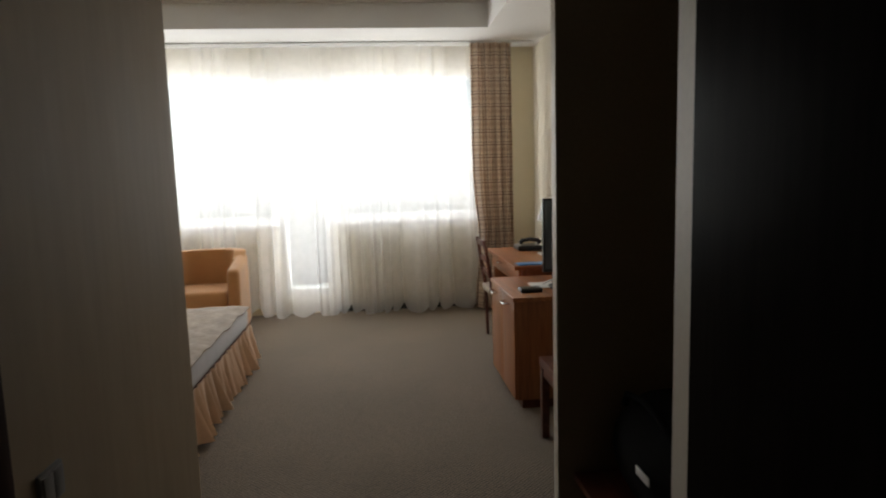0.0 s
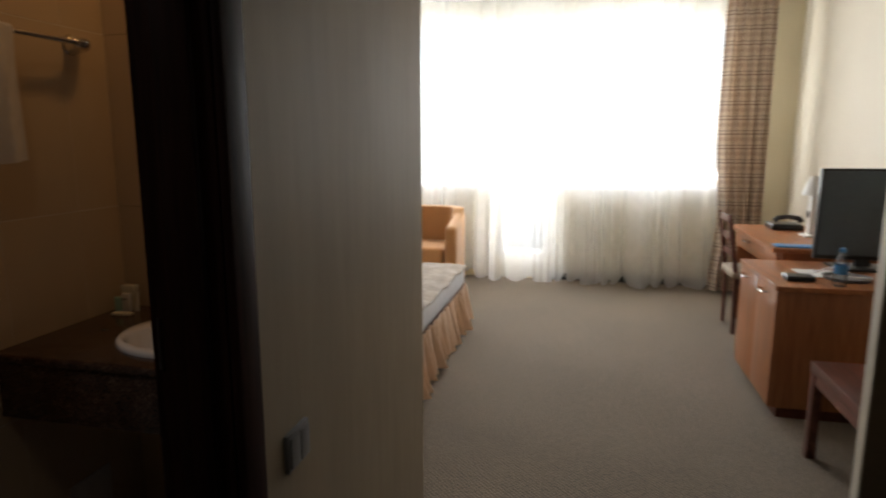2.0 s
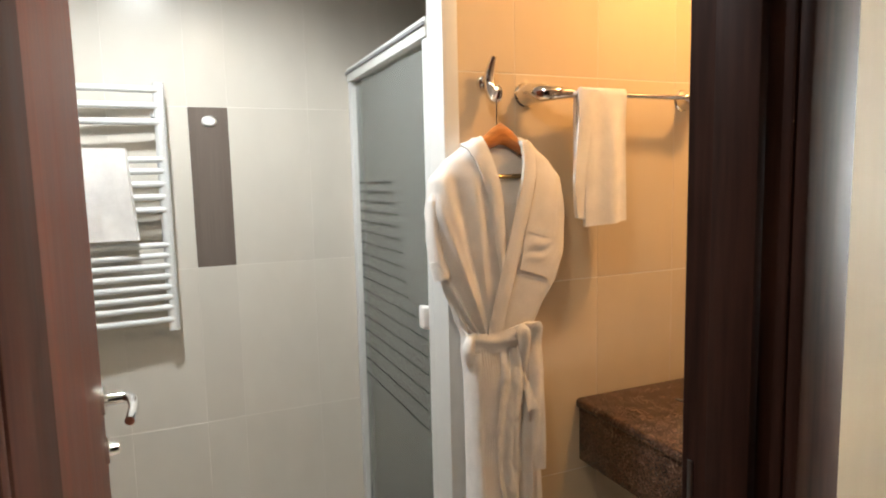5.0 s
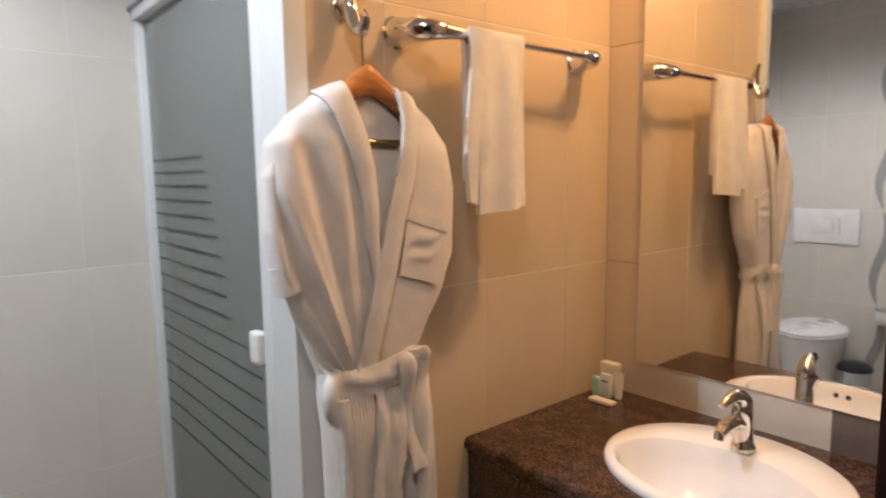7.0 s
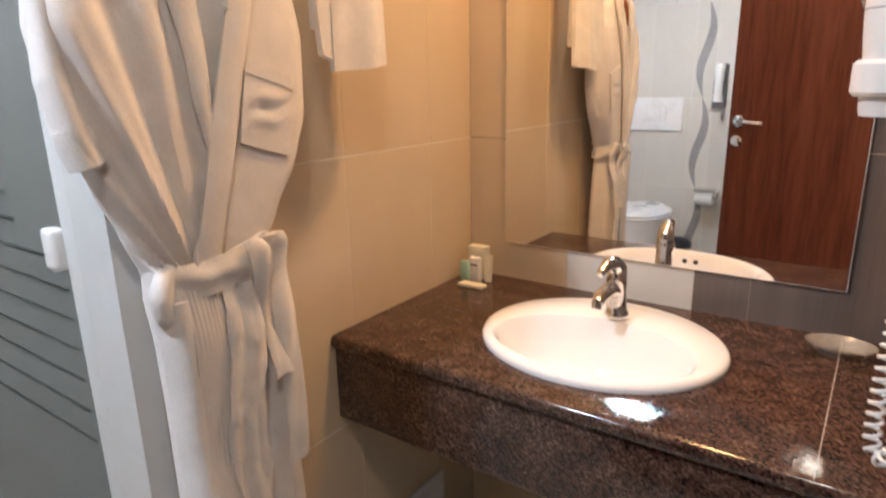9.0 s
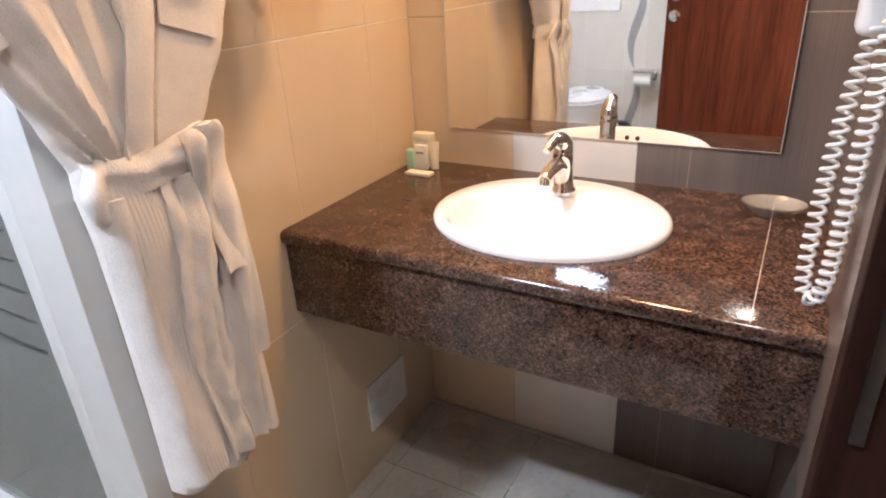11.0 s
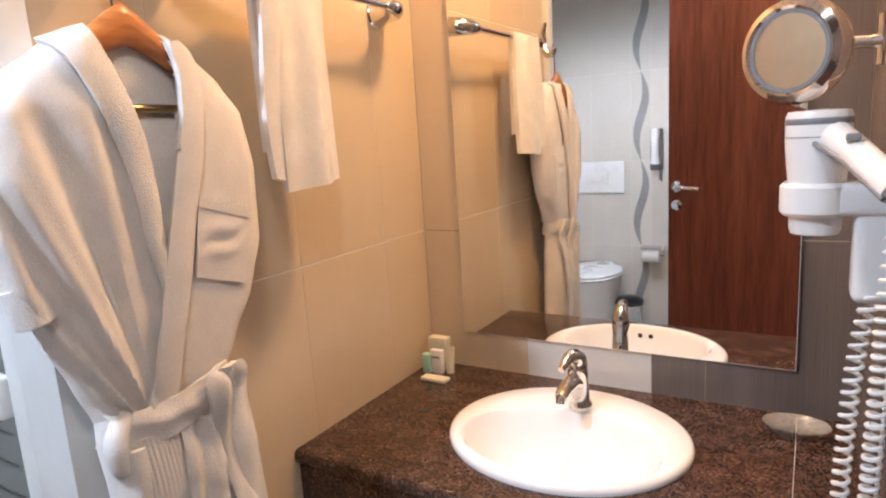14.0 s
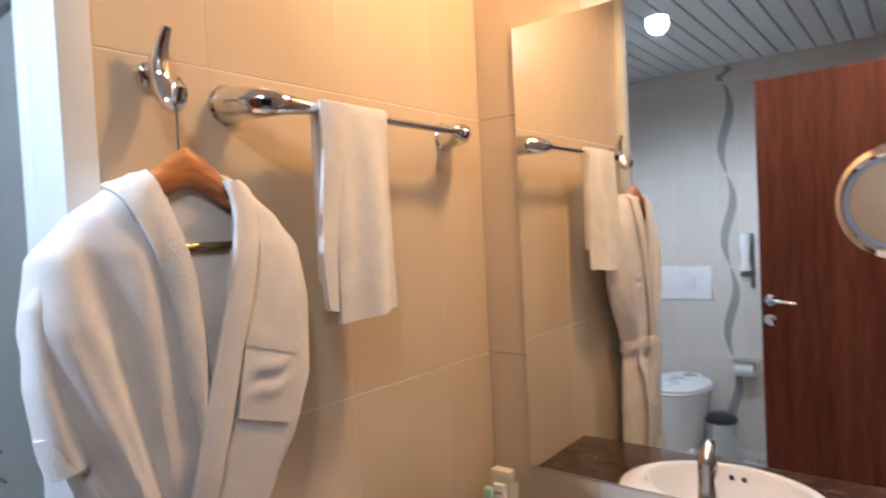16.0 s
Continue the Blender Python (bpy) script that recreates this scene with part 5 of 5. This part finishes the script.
# ---- radiator wall ----
rad = thing("towel_warmer", (-2.73, 0.68, 1.0), "white ladder towel warmer on the tiled wall", "radiator")
for y in (0.43, 0.93):
    part("upright", tube([(-2.735, y, 0.99), (-2.735, y, 1.865)], 0.019, 14), WHITE_ALU, rad)
for z in (1.84, 1.785, 1.73, 1.60, 1.56, 1.515, 1.47, 1.425, 1.30, 1.262, 1.225, 1.188, 1.150, 1.112, 1.075, 1.030):
    part("rung", tube([(-2.725, 0.43, z), (-2.708, 0.68, z), (-2.725, 0.93, z)], 0.0115, 10), WHITE_ALU, rad)
for y in (0.45, 0.91):
    for z in (1.08, 1.76):
        part("bracket", tube([(FW, y, z), (-2.735, y, z)], 0.012, 10), WHITE_ALU, rad)
solid("bath_towel", sheet(lambda u, v: (-2.685 + 0.012 * math.sin(u * 6) + 0.006 * math.sin(v * 5), 0.50 + 0.32 * u + 0.03 * v * (u - 0.3), 1.635 - 0.31 * v), 26, 20, 0.03), TERRY, "white terry towel folded over the towel warmer", "towel")
solid("air_freshener", lathe([(0.0, 0.010), (0.020, 0.009), (0.026, 0.004), (0.027, 0.0), (0.0, 0.0)], (FW + 0.001, 1.095, 1.742), (1, 0, 0), 28, (0.75, 1.0)), WHITE_PLASTIC, "round white air freshener stuck on the taupe tile", "air freshener")

# ---- toilet wall ----
wc = thing("toilet", (-2.30, -0.1, 0), "white wall-mounted toilet with closed lid", "toilet")


def bowl(u, v):
    a = 2 * math.pi * u
    k = 0.62 + 0.38 * v ** 0.7
    c, s = math.cos(a), math.sin(a)
    return -2.24 + 0.185 * k * c, -0.12 + (0.27 if s > 0 else 0.28) * (k if s > 0 else 1) * s * (1 if s > 0 else 1), 0.06 + 0.38 * v


part("bowl", sheet(bowl, 40, 14, close_u=True), CERAMIC, wc)
part("seat", lathe([(0.0, 0.0), (0.19, 0.0), (0.195, 0.012), (0.19, 0.02), (0.0, 0.02)], (-2.24, -0.12, 0.44), seg=40, squash=(1, 1.38)), WHITE_PLASTIC, wc)
part("lid", lathe([(0.0, 0.0), (0.188, 0.0), (0.192, 0.01), (0.17, 0.026), (0.0, 0.032)], (-2.24, -0.12, 0.462), seg=40, squash=(1, 1.38)), WHITE_PLASTIC, wc)
part("pedestal", box((-2.35, BW, 0.0), (-2.13, 0.02, 0.10), 0.03, 3), CERAMIC, wc)
fl = thing("flush_plate", (-2.285, BW, 1.09), "white double flush plate on the tiled wall", "flush plate")
part("plate", box((-2.475, BW - 0.001, 0.975), (-2.088, BW + 0.016, 1.20), 0.010, 3), WHITE_PLASTIC, fl)
part("button", box((-2.36, BW + 0.013, 1.040), (-2.20, BW + 0.024, 1.14), 0.004), WHITE_PLASTIC, fl)
part("button", box((-2.325, BW + 0.022, 1.058), (-2.235, BW + 0.030, 1.122), 0.003), WHITE_PLASTIC, fl)
ph = thing("wall_telephone", (-1.90, BW, 1.25), "white wall telephone with coiled cord", "telephone")
part("cradle", box((-1.94, BW, 1.13), (-1.855, BW + 0.03, 1.41), 0.012), GREY_PLASTIC, ph)
part("handset", tube([(-1.90, BW + 0.045, 1.40), (-1.90, BW + 0.06, 1.36), (-1.90, BW + 0.058, 1.24), (-1.90, BW + 0.045, 1.18)], [0.032, 0.030, 0.024, 0.032], 12), WHITE_PLASTIC, ph)
part("cord", tube([(-1.868 + 0.010 * math.cos(k * 0.9), BW + 0.03 + 0.010 * math.sin(k * 0.9), 1.36 - 0.30 * k / 120 + 0.0) for k in range(121)], 0.0035, 6), GREY_PLASTIC, ph)
tp = thing("paper_holder", (-1.90, BW, 0.58), "chrome toilet paper holder with white roll", "paper holder")
part("roll", tube([(-1.975, BW + 0.07, 0.55), (-1.865, BW + 0.07, 0.55)], 0.048, 24), PAPER, tp)
part("cover", box((-1.985, BW + 0.01, 0.60), (-1.855, BW + 0.12, 0.606), 0.002), CHROME, tp)
part("arm", tube([(-1.84, BW, 0.60), (-1.84, BW + 0.07, 0.58), (-1.84, BW + 0.07, 0.55), (-1.98, BW + 0.07, 0.55)], 0.007, 8), CHROME, tp)
for fitting in (ph, tp):
    fitting.location.x += 0.028
bn = thing("pedal_bin", (-2.0, -0.14, 0), "small chrome pedal bin with black lid", "bin")
part("body", lathe([(0.0, 0.0), (0.085, 0.0), (0.09, 0.01), (0.09, 0.25), (0.0, 0.25)], (-2.0, -0.14, 0.0), seg=32), CHROME, bn)
part("lid", lathe([(0.096, 0.0), (0.097, 0.02), (0.07, 0.045), (0.0, 0.055)], (-2.0, -0.14, 0.25), seg=32), BLACK_PLASTIC, bn)
part("pedal", box((-2.02, -0.055, 0.01), (-1.98, -0.01, 0.022), 0.003), BLACK_PLASTIC, bn)

# ---- downlights ----
# The third disc is made up, to go with the added robe fill.
for x, y, mt, lab in ((-1.97, 0.86, LED_GLOW, "round white recessed led downlight"), (-1.32, 2.40, WARM_GLOW, "round warm recessed downlight"), (-0.955, 1.15, LED_GLOW, "round white recessed led downlight")):
    dl = thing("ceiling_downlight", (x, y, BC), lab, "downlight", "bathroom downlights")
    part("rim", lathe([(0.045, -0.002), (0.055, -0.006), (0.06, 0.0), (0.045, 0.0)], (x, y, BC), seg=32), WHITE_ALU, dl)
    part("disc", lathe([(0.0, -0.005), (0.046, -0.005), (0.046, 0.0), (0.0, 0.0)], (x, y, BC), seg=32), mt, dl)

# ---- hair dryer, magnifying mirror ----
hd = thing("hair_dryer", (RW, 2.10, 1.3), "white wall-mounted hair dryer with coiled cord", "hair dryer")
BX, BY = -0.971, 2.12
part("wall_plate", box((RW - 0.022, 2.085, 1.215), (RW, 2.155, 1.40), 0.008, 3), WHITE_PLASTIC, hd)
part("holder_arm", box((-0.930, 2.092, 1.214), (RW - 0.018, 2.148, 1.335), 0.014, 4), WHITE_PLASTIC, hd)
part("holder_ring", lathe([(0.036, -0.021), (0.0405, -0.016), (0.0405, 0.016), (0.036, 0.021), (0.031, 0.016), (0.031, -0.016), (0.036, -0.021)], (BX, BY, 1.342), seg=36), WHITE_PLASTIC, hd)
part("holder_bridge", box((-0.955, 2.088, 1.322), (RW - 0.018, 2.15, 1.362), 0.012, 4), WHITE_PLASTIC, hd)
body = part("dryer_body", lathe([(0.0, 0.0), (0.027, 0.0), (0.029, 0.006), (0.030, 0.045), (0.0345, 0.090), (0.0365, 0.115), (0.0365, 0.146), (0.034, 0.152), (0.0, 0.154)], (BX, BY, 1.298), seg=40), WHITE_PLASTIC, hd)
part("grille_ring", lathe([(0.0366, 0.0), (0.0372, 0.0015), (0.0372, 0.006), (0.0366, 0.0075)], (BX, BY, 1.434), seg=40), GREY_PLASTIC, body)
part("trim_line", lathe([(0.0364, 0.0), (0.0369, 0.0008), (0.0364, 0.002)], (BX, BY, 1.418), seg=40), GREY_PLASTIC, body)
hdl = part("dryer_handle", tube([(-0.962, 2.11, 1.424), (-0.935, 2.065, 1.402), (-0.913, 2.02, 1.378), (-0.900, 1.992, 1.362)], [0.021, 0.0175, 0.0175, 0.0155], 16), WHITE_PLASTIC, hd)
part("seam_line", tube([(-0.975, 2.085, 1.412), (-0.945, 2.047, 1.391), (-0.926, 2.010, 1.371), (-0.912, 1.986, 1.356)], 0.003, 8), GREY_PLASTIC, hdl)
part("switch", box((-0.945, 2.045, 1.414), (-0.930, 2.062, 1.423), 0.003), GREY_PLASTIC, hdl)
part("cord_sleeve", tube([(-0.900, 1.994, 1.362), (-0.897, 1.980, 1.338)], [0.010, 0.006], 10), GREY_PLASTIC, hdl)


def coil(pts, r, pitch, wire):
    """A coiled cord round a smooth line through points."""
    P = [Vector(p) for p in pts]
    out, total = [], 0.0
    fine = []
    for i in range(len(P) - 1):
        p0, p1, p2, p3 = P[max(0, i - 1)], P[i], P[i + 1], P[min(len(P) - 1, i + 2)]
        for k in range(24):
            t = k / 24
            fine.append(0.5 * ((2 * p1) + (p2 - p0) * t + (2 * p0 - 5 * p1 + 4 * p2 - p3) * t * t + (3 * p1 - p0 - 3 * p2 + p3) * t ** 3))
    fine.append(P[-1])
    acc = [0.0]
    for a, b in zip(fine, fine[1:]):
        acc.append(acc[-1] + (b - a).length)
    n = int(acc[-1] / pitch * 10)
    j = 0
    for k in range(n + 1):
        s = acc[-1] * k / n
        while j < len(acc) - 2 and acc[j + 1] < s:
            j += 1
        c = fine[j].lerp(fine[j + 1], (s - acc[j]) / max(1e-9, acc[j + 1] - acc[j]))
        d = (fine[min(j + 2, len(fine) - 1)] - fine[max(j - 1, 0)]).normalized()
        e1 = d.cross(Vector((0, 1, 0))).normalized() if abs(d.y) < 0.95 else d.cross(Vector((1, 0, 0))).normalized()
        e2 = d.cross(e1)
        a = 2 * math.pi * s / pitch
        out.append(c + r * (math.cos(a) * e1 + math.sin(a) * e2))
    return tube(out, wire, 6)


part("coiled_cord", coil([(-0.897, 1.980, 1.338), (-0.902, 1.985, 1.25), (-0.903, 2.01, 1.12), (-0.904, 2.04, 0.97), (-0.908, 2.05, 0.905), (-0.918, 2.06, 0.885), (-0.930, 2.07, 0.91), (-0.928, 2.08, 1.03), (-0.920, 2.09, 1.15), (-0.908, 2.10, 1.225)], 0.0084, 0.0150, 0.0029), WHITE_PLASTIC, hd, "white coiled cord")
mg = thing("magnifying_mirror", (RW, 2.18, 1.53), "round chrome magnifying mirror on a wall arm", "mirror")
part("wall_base", tube([(RW, 2.18, 1.535), (RW - 0.012, 2.18, 1.535), (RW - 0.026, 2.18, 1.535)], [0.034, 0.034, 0.026], 24), CHROME, mg)
part("knuckle", tube([(RW - 0.030, 2.175, 1.502), (RW - 0.030, 2.175, 1.562)], 0.013, 16), CHROME, mg)
part("arm", tube([(RW - 0.030, 2.175, 1.53), (-0.930, 2.165, 1.53), (-0.955, 2.155, 1.53)], 0.008, 12), CHROME, mg)
MN, MC = tuple(Vector((-0.46, -0.885, -0.04)).normalized()), (-1.003, 2.13, 1.525)
rim = part("rim", lathe([(0.049, 0.008), (0.054, 0.013), (0.062, 0.008), (0.066, -0.004), (0.064, -0.018), (0.054, -0.030), (0.0, -0.034)], MC, MN, 48), RIM, mg, "clear and chrome rim")
part("mirror_face", lathe([(0.0, 0.0085), (0.049, 0.0085), (0.049, 0.006)], MC, MN, 48), TAN_REFLECTION_MIRROR, mg)
part("light_ring", lathe([(0.045, 0.0095), (0.050, 0.0098), (0.050, 0.0088)], MC, MN, 48), GREY_PLASTIC, mg)
part("power_cord", coil([(RW - 0.012, 2.17, 1.50), (RW - 0.014, 2.165, 1.45), (RW - 0.014, 2.155, 1.42), (RW - 0.012, 2.14, 1.39)], 0.004, 0.010, 0.002), WHITE_PLASTIC, mg)
part("supply_cable", tube([(RW - 0.026, 2.172, 1.560), (RW - 0.010, 2.176, 1.60), (RW - 0.006, 2.178, 1.70), (RW - 0.006, 2.178, BC - 0.001)], 0.0028, 8), WHITE_PLASTIC, mg, "thin white cable running up the wall")
part("plug", tube([(RW - 0.020, 2.168, 1.500), (RW - 0.020, 2.166, 1.472)], [0.011, 0.009], 14), BLACK_PLASTIC, mg, "black cable gland")
for fitting in (hd, mg):
    fitting.location.x += 0.016


# ---- tiles, floor tiles and decor pieces ----
tile_cache = {}


def tile_mesh(w, h, d, name, material, lying=False):
    key = (round(w, 4), round(h, 4), name, material.name, lying)
    if key not in tile_cache:
        bm = box((0, 0, 0), (w, d, h) if not lying else (w, h, d), 0.0007, 1)
        tile_cache[key] = finish(name, bm, material, False)
    return tile_cache[key]


def lay(wall, at, u0, u1, joints_u, joints_z, z1, choose, gap=0.0026):
    """Tiles a wall: at(u, z) gives the pose of a tile's lower corner; choose(u, z) its material or None."""
    us = [u0] + [j for j in joints_u if u0 + 0.02 < j < u1 - 0.02] + [u1]
    zs = [0.0] + [j for j in joints_z if 0.02 < j < z1 - 0.02] + [z1]
    for a, b in zip(us, us[1:]):
        for c, d in zip(zs, zs[1:]):
            mt = choose((a + b) / 2, (c + d) / 2)
            if mt is None:
                continue
            ob = new("tile", tile_mesh(b - a - gap * 0.45, d - c - gap, 0.008, "tile", mt))
            ob.parent = wall
            ob.matrix_basis = at(a + gap * 0.225, c + gap / 2)


ZJ = [0.6, 1.2, 1.795, 2.39]
lay(wall_towel, lambda u, z: pose(TW, u, z, 0, 0, 90), SH + 0.012, MW, [1.853, 2.135, 2.43], ZJ, BC + 0.02, lambda u, z: WARM_TILE)
lay(wall_mirror, lambda u, z: pose(u, MW, z), TW, RW, [-1.572, -1.263, -1.147], ZJ, BC + 0.02, lambda u, z: TAUPE_TILE if u > -1.263 else (WARM_TILE if u < -1.572 else TILE))
lay(wall_mirror, lambda u, z: pose(u, MW, z), FW, TW - 0.09, [-2.5, -2.2], ZJ, BC + 0.02, lambda u, z: TILE)


def right_wall(a, b, joints, z0=0.0):
    us = [a] + [j for j in joints if a < j < b] + [b]
    zs = [z for z in [0.0] + ZJ + [BC + 0.02]]
    for p, q in zip(us, us[1:]):
        for c, d in zip(zs, zs[1:]):
            if d <= z0:
                continue
            c2 = max(c, z0)
            ob = new("tile", tile_mesh(q - p - 0.003, d - c2 - 0.003, 0.008, "tile", TAUPE_TILE))
            ob.parent = wall_corridor
            ob.matrix_basis = pose(RW + 0.0, q - 0.0015, c2 + 0.0015, 0, 0, -90)


right_wall(DR + 0.052, MW, [1.92, 2.22])
right_wall(BW, DL - 0.062, [-0.1, 0.2, 0.5])
right_wall(DL - 0.062, DR + 0.052, [1.22], DH + 0.052)
lay(wall_radiator, lambda u, z: pose(FW, u, z, 0, 0, 90), BW, MW, [-0.14, 0.16, 0.46, 0.76, 1.022, 1.162, 1.46, 1.76, 2.06, 2.36], ZJ, BC + 0.02,
    lambda u, z: TAUPE_TILE if 1.022 < u < 1.162 and 1.2 < z < 1.795 else TILE)
us = [FW, -2.62, -2.32, -2.045, -1.91, -1.64, -1.34, -1.04, RW]
for p, q in zip(us, us[1:]):
    for c, d in zip([0.0] + ZJ, ZJ + [BC + 0.02]):
        ob = new("tile", tile_mesh(q - p - 0.003, d - c - 0.003, 0.008, "tile", TILE))
        ob.parent = wall_toilet
        ob.matrix_basis = pose(q - 0.0015, BW, c + 0.0015, 0, 0, 180)
for p, q, wall, face in ((SH + 0.012, MW, wall_towel, TW - 0.09),):
    for c, d in zip([0.0] + ZJ, ZJ + [BC + 0.02]):
        for a, b in ((p, 1.96), (1.96, 2.26), (2.26, q)):
            ob = new("tile", tile_mesh(b - a - 0.003, d - c - 0.003, 0.008, "tile", TILE))
            ob.parent = wall
            ob.matrix_basis = pose(face, b - 0.0015, c + 0.0015, 0, 0, -90)


def wave(z0, z1):
    """A slim grey leaf-shaped wave on the decor strip of the toilet wall."""
    def fn(u, v):
        z = z1 + (z0 - z1) * v
        c = -1.975 + 0.030 * math.sin(2 * math.pi * v)
        w = 0.056 * math.sin(math.pi * min(1, max(0, v))) ** 0.8 + 0.0015
        return c + w * (u - 0.5), BW + 0.0022, z
    return sheet(fn, 4, 30, 0.0015)


for c, d in zip([0.0] + ZJ, ZJ + [BC]):
    ob = part("decor_wave", wave(c + 0.003, d - 0.003), WAVE_GREY, wall_toilet)

# floor tiles
ys, xs = [BW + 0.3 * i for i in range(11)], [FW + 0.33 * i for i in range(8)]
for i, a in enumerate(xs):
    for c in ys:
        w, h = min(0.33, CL - 0.06 - a), min(0.3, MW - c)
        if w < 0.03 or h < 0.03:
            continue
        ob = new("tile", tile_mesh(w - 0.003, h - 0.003, 0.008, "tile", FLOOR_TILE, True))
        ob.parent = bath_floor
        ob.matrix_basis = pose(a + 0.0015, c + 0.0015, -0.007)
